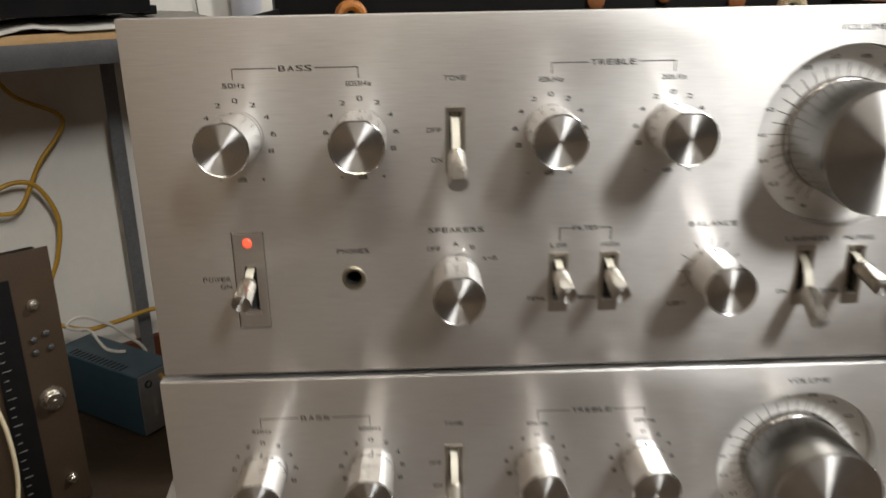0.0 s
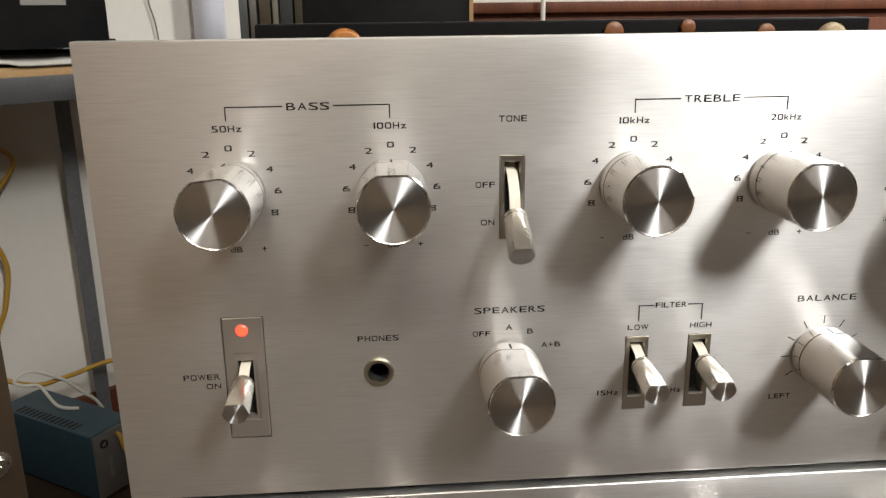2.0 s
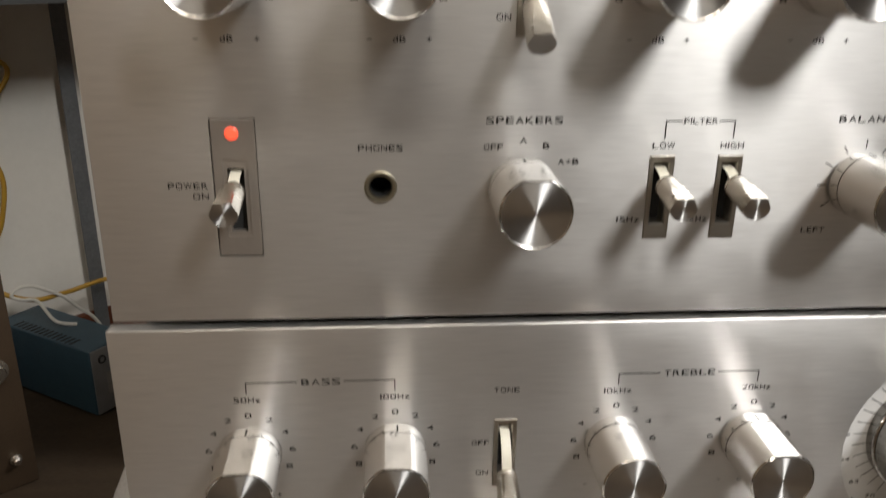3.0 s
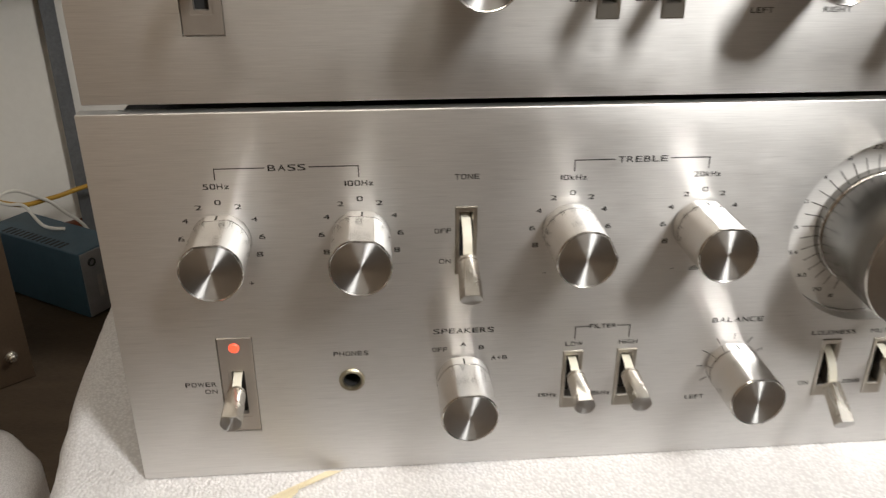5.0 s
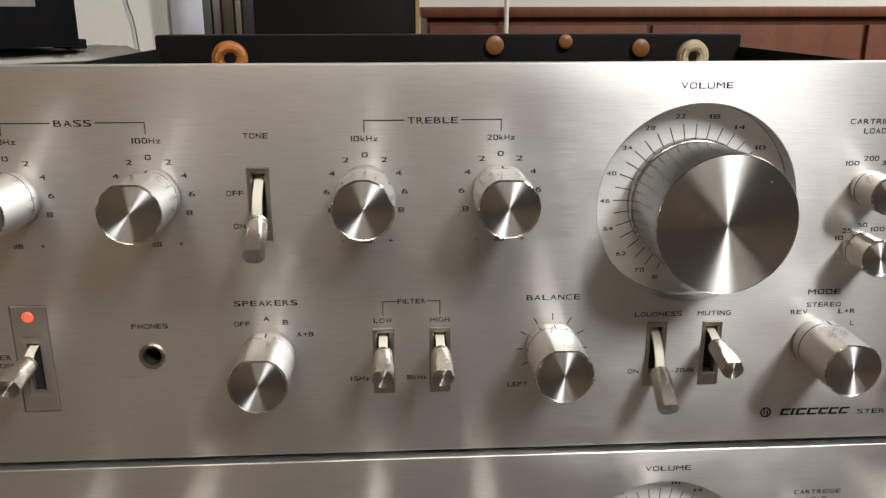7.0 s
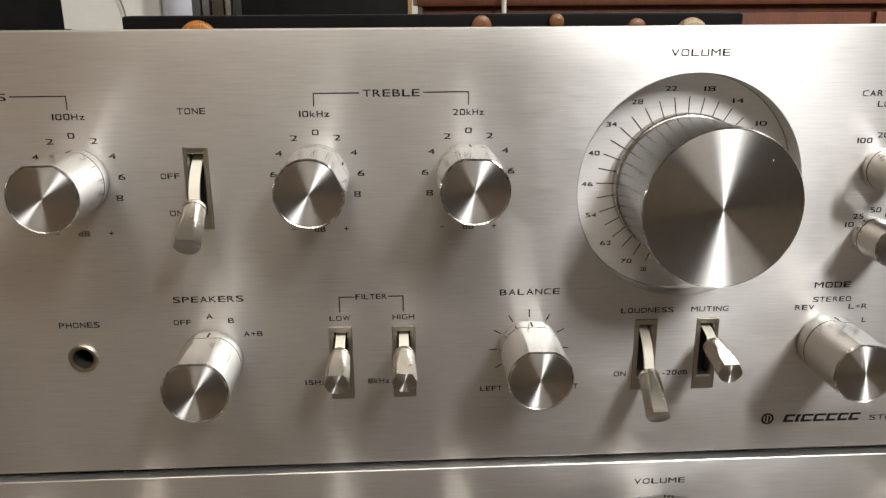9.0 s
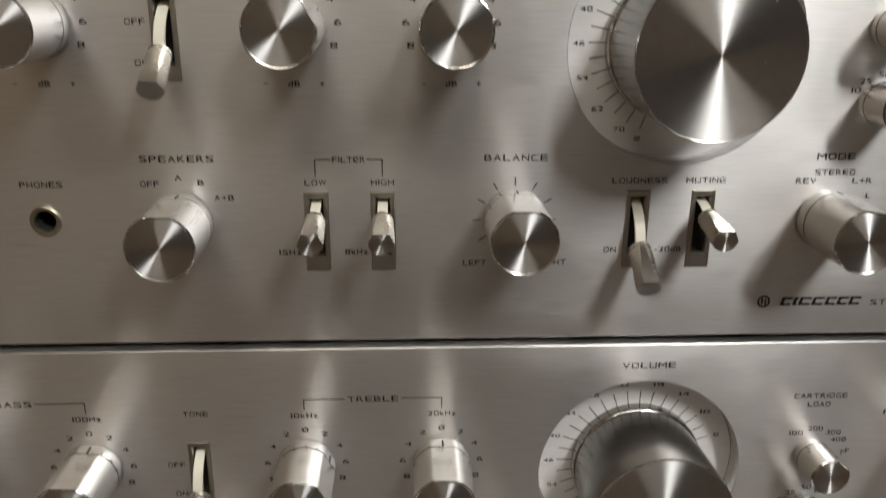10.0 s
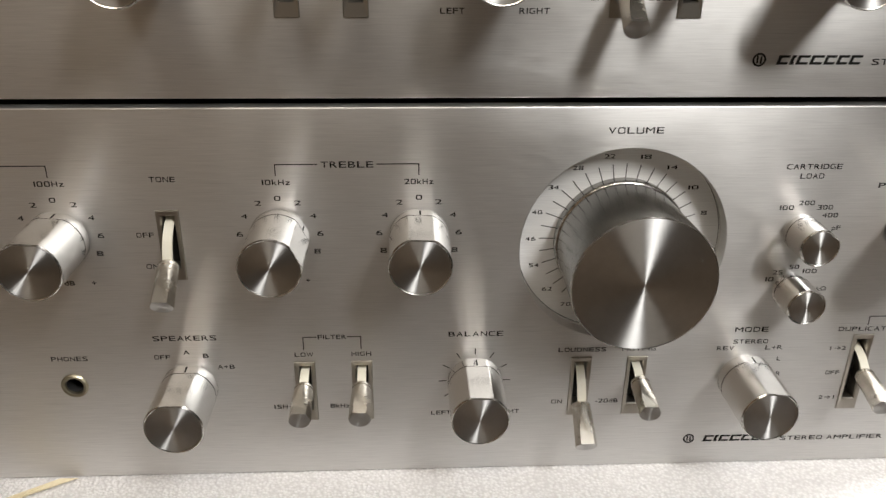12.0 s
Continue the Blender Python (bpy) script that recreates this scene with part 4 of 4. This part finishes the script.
cable = tube([(-0.70, 1.03, 0.76), (-0.619, 1.091, 0.65), (-0.589, 1.116, 0.597), (-0.534, 1.162, 0.549), (-0.574, 1.128, 0.476), (-0.604, 1.104, 0.408), (-0.625, 1.087, 0.395), (-0.655, 1.06, 0.412), (-0.621, 1.083, 0.447), (-0.583, 1.115, 0.44), (-0.56, 1.134, 0.374), (-0.569, 1.126, 0.3), (-0.584, 1.114, 0.255), (-0.575, 1.07, 0.2), (-0.522, 1.081, 0.171), (-0.478, 1.118, 0.169), (-0.40, 1.18, 0.17), (-0.3, 1.25, 0.1), (-0.22, 1.3, 0.004)], 0.0042)
tagged(part("yellow_cable", cable, M_YELLOW, None, "", smooth=60), "thin yellow cable hanging loosely against the wall", "cable")
cable = tube([(-0.40, 1.15, 0.004), (-0.425, 1.145, 0.06), (-0.443, 1.134, 0.11), (-0.462, 1.119, 0.138), (-0.479, 1.104, 0.166), (-0.494, 1.092, 0.181), (-0.515, 1.074, 0.199), (-0.532, 1.06, 0.201), (-0.541, 1.052, 0.19), (-0.529, 1.06, 0.18), (-0.51, 1.072, 0.172), (-0.48, 1.06, 0.14), (-0.45, 1.07, 0.129)], 0.003)
tagged(part("white_cable", cable, M_WHITECABLE, None, "", smooth=60), "thin white cable looped behind the blue box", "cable")

# ---- blue box on the floor ----
BOX_TURN = math.degrees(math.atan2(0.54, -0.84))
blue = thing("blue_box", "blue metal instrument box with a grey end plate", "instrument", (-0.398, 0.972, 0), BOX_TURN)
part("body", box(0.003, 0.24, -0.085, 0.0, 0.004, 0.123, 0.004, 3), M_BLUE, blue, "blue hammertone steel case")
part("end_plate", box(0.0, 0.0028, -0.083, -0.002, 0.006, 0.121, 0.0008), M_GREYPLATE, blue, "grey metal end plate")
part("socket", lathe([(-0.004, 0.007), (0.0, 0.0075), (0.0024, 0.0068), (0.0024, 0.005), (-0.003, 0.005)], 24), M_DARK, blue, "round black socket", (0.0, -0.021, 0.102), (0, 0, -90))
part("print_bar", box(-0.0004, 0.0, -0.034, -0.026, 0.035, 0.075), M_LABEL, blue)
for fz in (0.02, 0.2):
    for fy in (-0.07, -0.014):
        part("foot", box(fz, fz + 0.015, fy - 0.006, fy + 0.006, 0, 0.005), M_DARK, blue)
for k in range(14):
    part("vent_slot", box(0.05 + 0.011 * k, 0.055 + 0.011 * k, -0.024, -0.004, 0.1228, 0.1234), M_DARK, blue)
cable = tube([(-0.372, 1.014, 0.108), (-0.362, 1.0, 0.108), (-0.352, 0.985, 0.098), (-0.335, 0.97, 0.07), (-0.30, 0.95, 0.03), (-0.25, 0.95, 0.0045), (-0.1, 1.0, 0.0045)], 0.004)
tagged(part("yellow_lead", cable, M_YELLOW, None, "", smooth=60), "yellow lead plugged into the blue box", "cable")

# ---- brown instrument standing on the floor ----
gear = thing("old_instrument", "old brown enamelled instrument with a black scale strip", "instrument", (-0.44, 0.80, 0), TURN_WALL)
part("body", box(-0.30, 0.004, 0.003, 0.05, 0.0, 0.415, 0.002), M_BLACK, gear)
part("front_plate", box(-0.31, 0.012, 0.0, 0.0028, 0.002, 0.425, 0.0009), M_BRONZE, gear, "brown enamelled front plate")
scale = part("scale_strip", box(-0.084, -0.047, -0.0035, -0.0003, 0.02, 0.388, 0.001), M_BLACK, gear, "black scale strip with pale ticks")
for k in range(24):
    part("tick", box(-0.079, -0.067 if k % 3 == 0 else -0.072, -0.0039, -0.0034, 0.032 + 0.0148 * k, 0.0332 + 0.0148 * k), M_LABEL, scale)
KNOBBY = mesh_from("terminal", lathe([(0, 0.019), (0.002, 0.0195), (0.003, 0.014), (0.014, 0.0135), (0.0155, 0.012), (0.016, 0.004), (0.019, 0.0035)], 32), M_TIP, 30)
part("dial_knob", KNOBBY, None, gear, "round grey metal knob", (-0.02, -0.0002, 0.19))
SCREW = mesh_from("terminal_screw", lathe([(0, 0.0085), (0.002, 0.0085), (0.0025, 0.006), (0.01, 0.0058), (0.012, 0.004)], 20), M_TIP, 30)
for su, sz in ((-0.022, 0.343), (-0.014, 0.048)):
    part("terminal_screw", SCREW, None, gear, "nickel terminal screw", (su, -0.0002, sz))
NUT = mesh_from("small_nut", lathe([(0, 0.005), (0.004, 0.0048), (0.005, 0.003)], 6), M_GALV)
for su, sz in ((-0.012, 0.296), (-0.009, 0.272), (-0.03, 0.29), (-0.03, 0.27)):
    part("small_nut", NUT, None, gear, "", (su, -0.0002, sz))
cable = tube([(-0.52, 0.70, 0.36), (-0.50, 0.705, 0.25), (-0.482, 0.70, 0.18), (-0.478, 0.69, 0.10), (-0.49, 0.66, 0.03), (-0.52, 0.6, 0.0055)], 0.0032)
tagged(part("pale_cable", cable, M_PAPER, None, "", smooth=60), "pale cable hanging in front of the old instrument", "cable")

# ---- behind the amplifiers ----
pipe = thing("pipe", "white painted vertical pipe by the wall", "pipe", (-0.235, 1.405, 0))
part("tube", lathe([(0, 0.03), (ROOM_H, 0.03)], 40), M_PIPE, pipe, "", (0, 0, 0), (-90, 0, 0))
part("pipe_bracket", box(-0.034, 0.034, -0.006, 0.03, 0.55, 0.575, 0.003), M_GALV, pipe)

crate = thing("crate", "plain dark crate behind the amplifiers", "crate", (-0.03, 1.03, 0))
part("body", box(-0.09, 0.05, -0.05, 0.2, 0.0, 0.6, 0.003), M_BLACK, crate)
FOLDERS = [(-0.083, 0.012, M_BOOKA), (-0.068, 0.010, M_LABEL), (-0.054, 0.016, M_BOOKB), (-0.035, 0.008, M_CLOTH), (-0.024, 0.018, M_BOOKA), (-0.003, 0.012, M_BOOKB), (0.012, 0.010, M_LABEL)]
for fx, fw, fm in FOLDERS:
    tagged(part("folder", box(0, fw, 0, 0.17, 0, 0.28, 0.001), fm, None, "", (-0.03 + fx, 1.0, 0.6), (0, 0, 0)), "upright document folder standing on the crate", "folder", "upright folders")
cab = thing("black_cabinet", "black cabinet with a pale edge strip", "cabinet", (0.0, 0.80, 0))
part("body", box(-0.005, 0.200, 0.0, 0.16, 0.0, 0.9, 0.003), M_BLACK, cab)
part("edge_strip", box(0.2005, 0.2055, -0.002, 0.16, 0.0, 0.9), M_BOARD, cab, "pale wooden edge strip")
wood = thing("wooden_cabinet", "red-brown wooden cabinet with a projecting top", "cabinet", (0.23, 1.20, 0))
part("body", box(0.0, 1.2, 0.012, 0.4, 0.0, 0.775, 0.002), M_MAHOGANY, wood)
part("top", box(-0.01, 1.21, -0.004, 0.41, 0.7755, 0.794, 0.004), M_MAHOGANY, wood)
for dx in (0.005, 0.405, 0.805):
    part("door", box(dx, dx + 0.39, 0.0, 0.0115, 0.03, 0.762, 0.002), M_MAHOGANY, wood, "red-brown veneered door")
rod = tube([(0.366, 1.170, 0.0), (0.366, 1.170, 0.5), (0.367, 1.170, 0.9), (0.367, 1.165, 1.3)], 0.0042)
tagged(part("white_rod", rod, M_WHITECABLE, None, "", smooth=60), "thin white rod standing before the wooden cabinet", "rod")
wire = tube([by_wall(0.205, 0.004, 1.25), by_wall(0.204, 0.004, 1.0), by_wall(0.206, 0.004, 0.86), by_wall(0.213, 0.004, 0.80), by_wall(0.222, 0.004, 0.76), by_wall(0.229, 0.004, 0.66)], 0.0016, 6)
tagged(part("thin_wire", wire, M_LABEL, None, "", smooth=60), "thin grey wire running down the cream wall", "wire")
tagged(part("baseboard", box(0, 2.4, -0.016, 0.0, 0.0, 0.08, 0.002), M_MAHOGANY, None, "", (-1.66, 0.247, 0), (0, 0, 40.16)), "dark red-brown wooden skirting board", "baseboard", "", "structure")
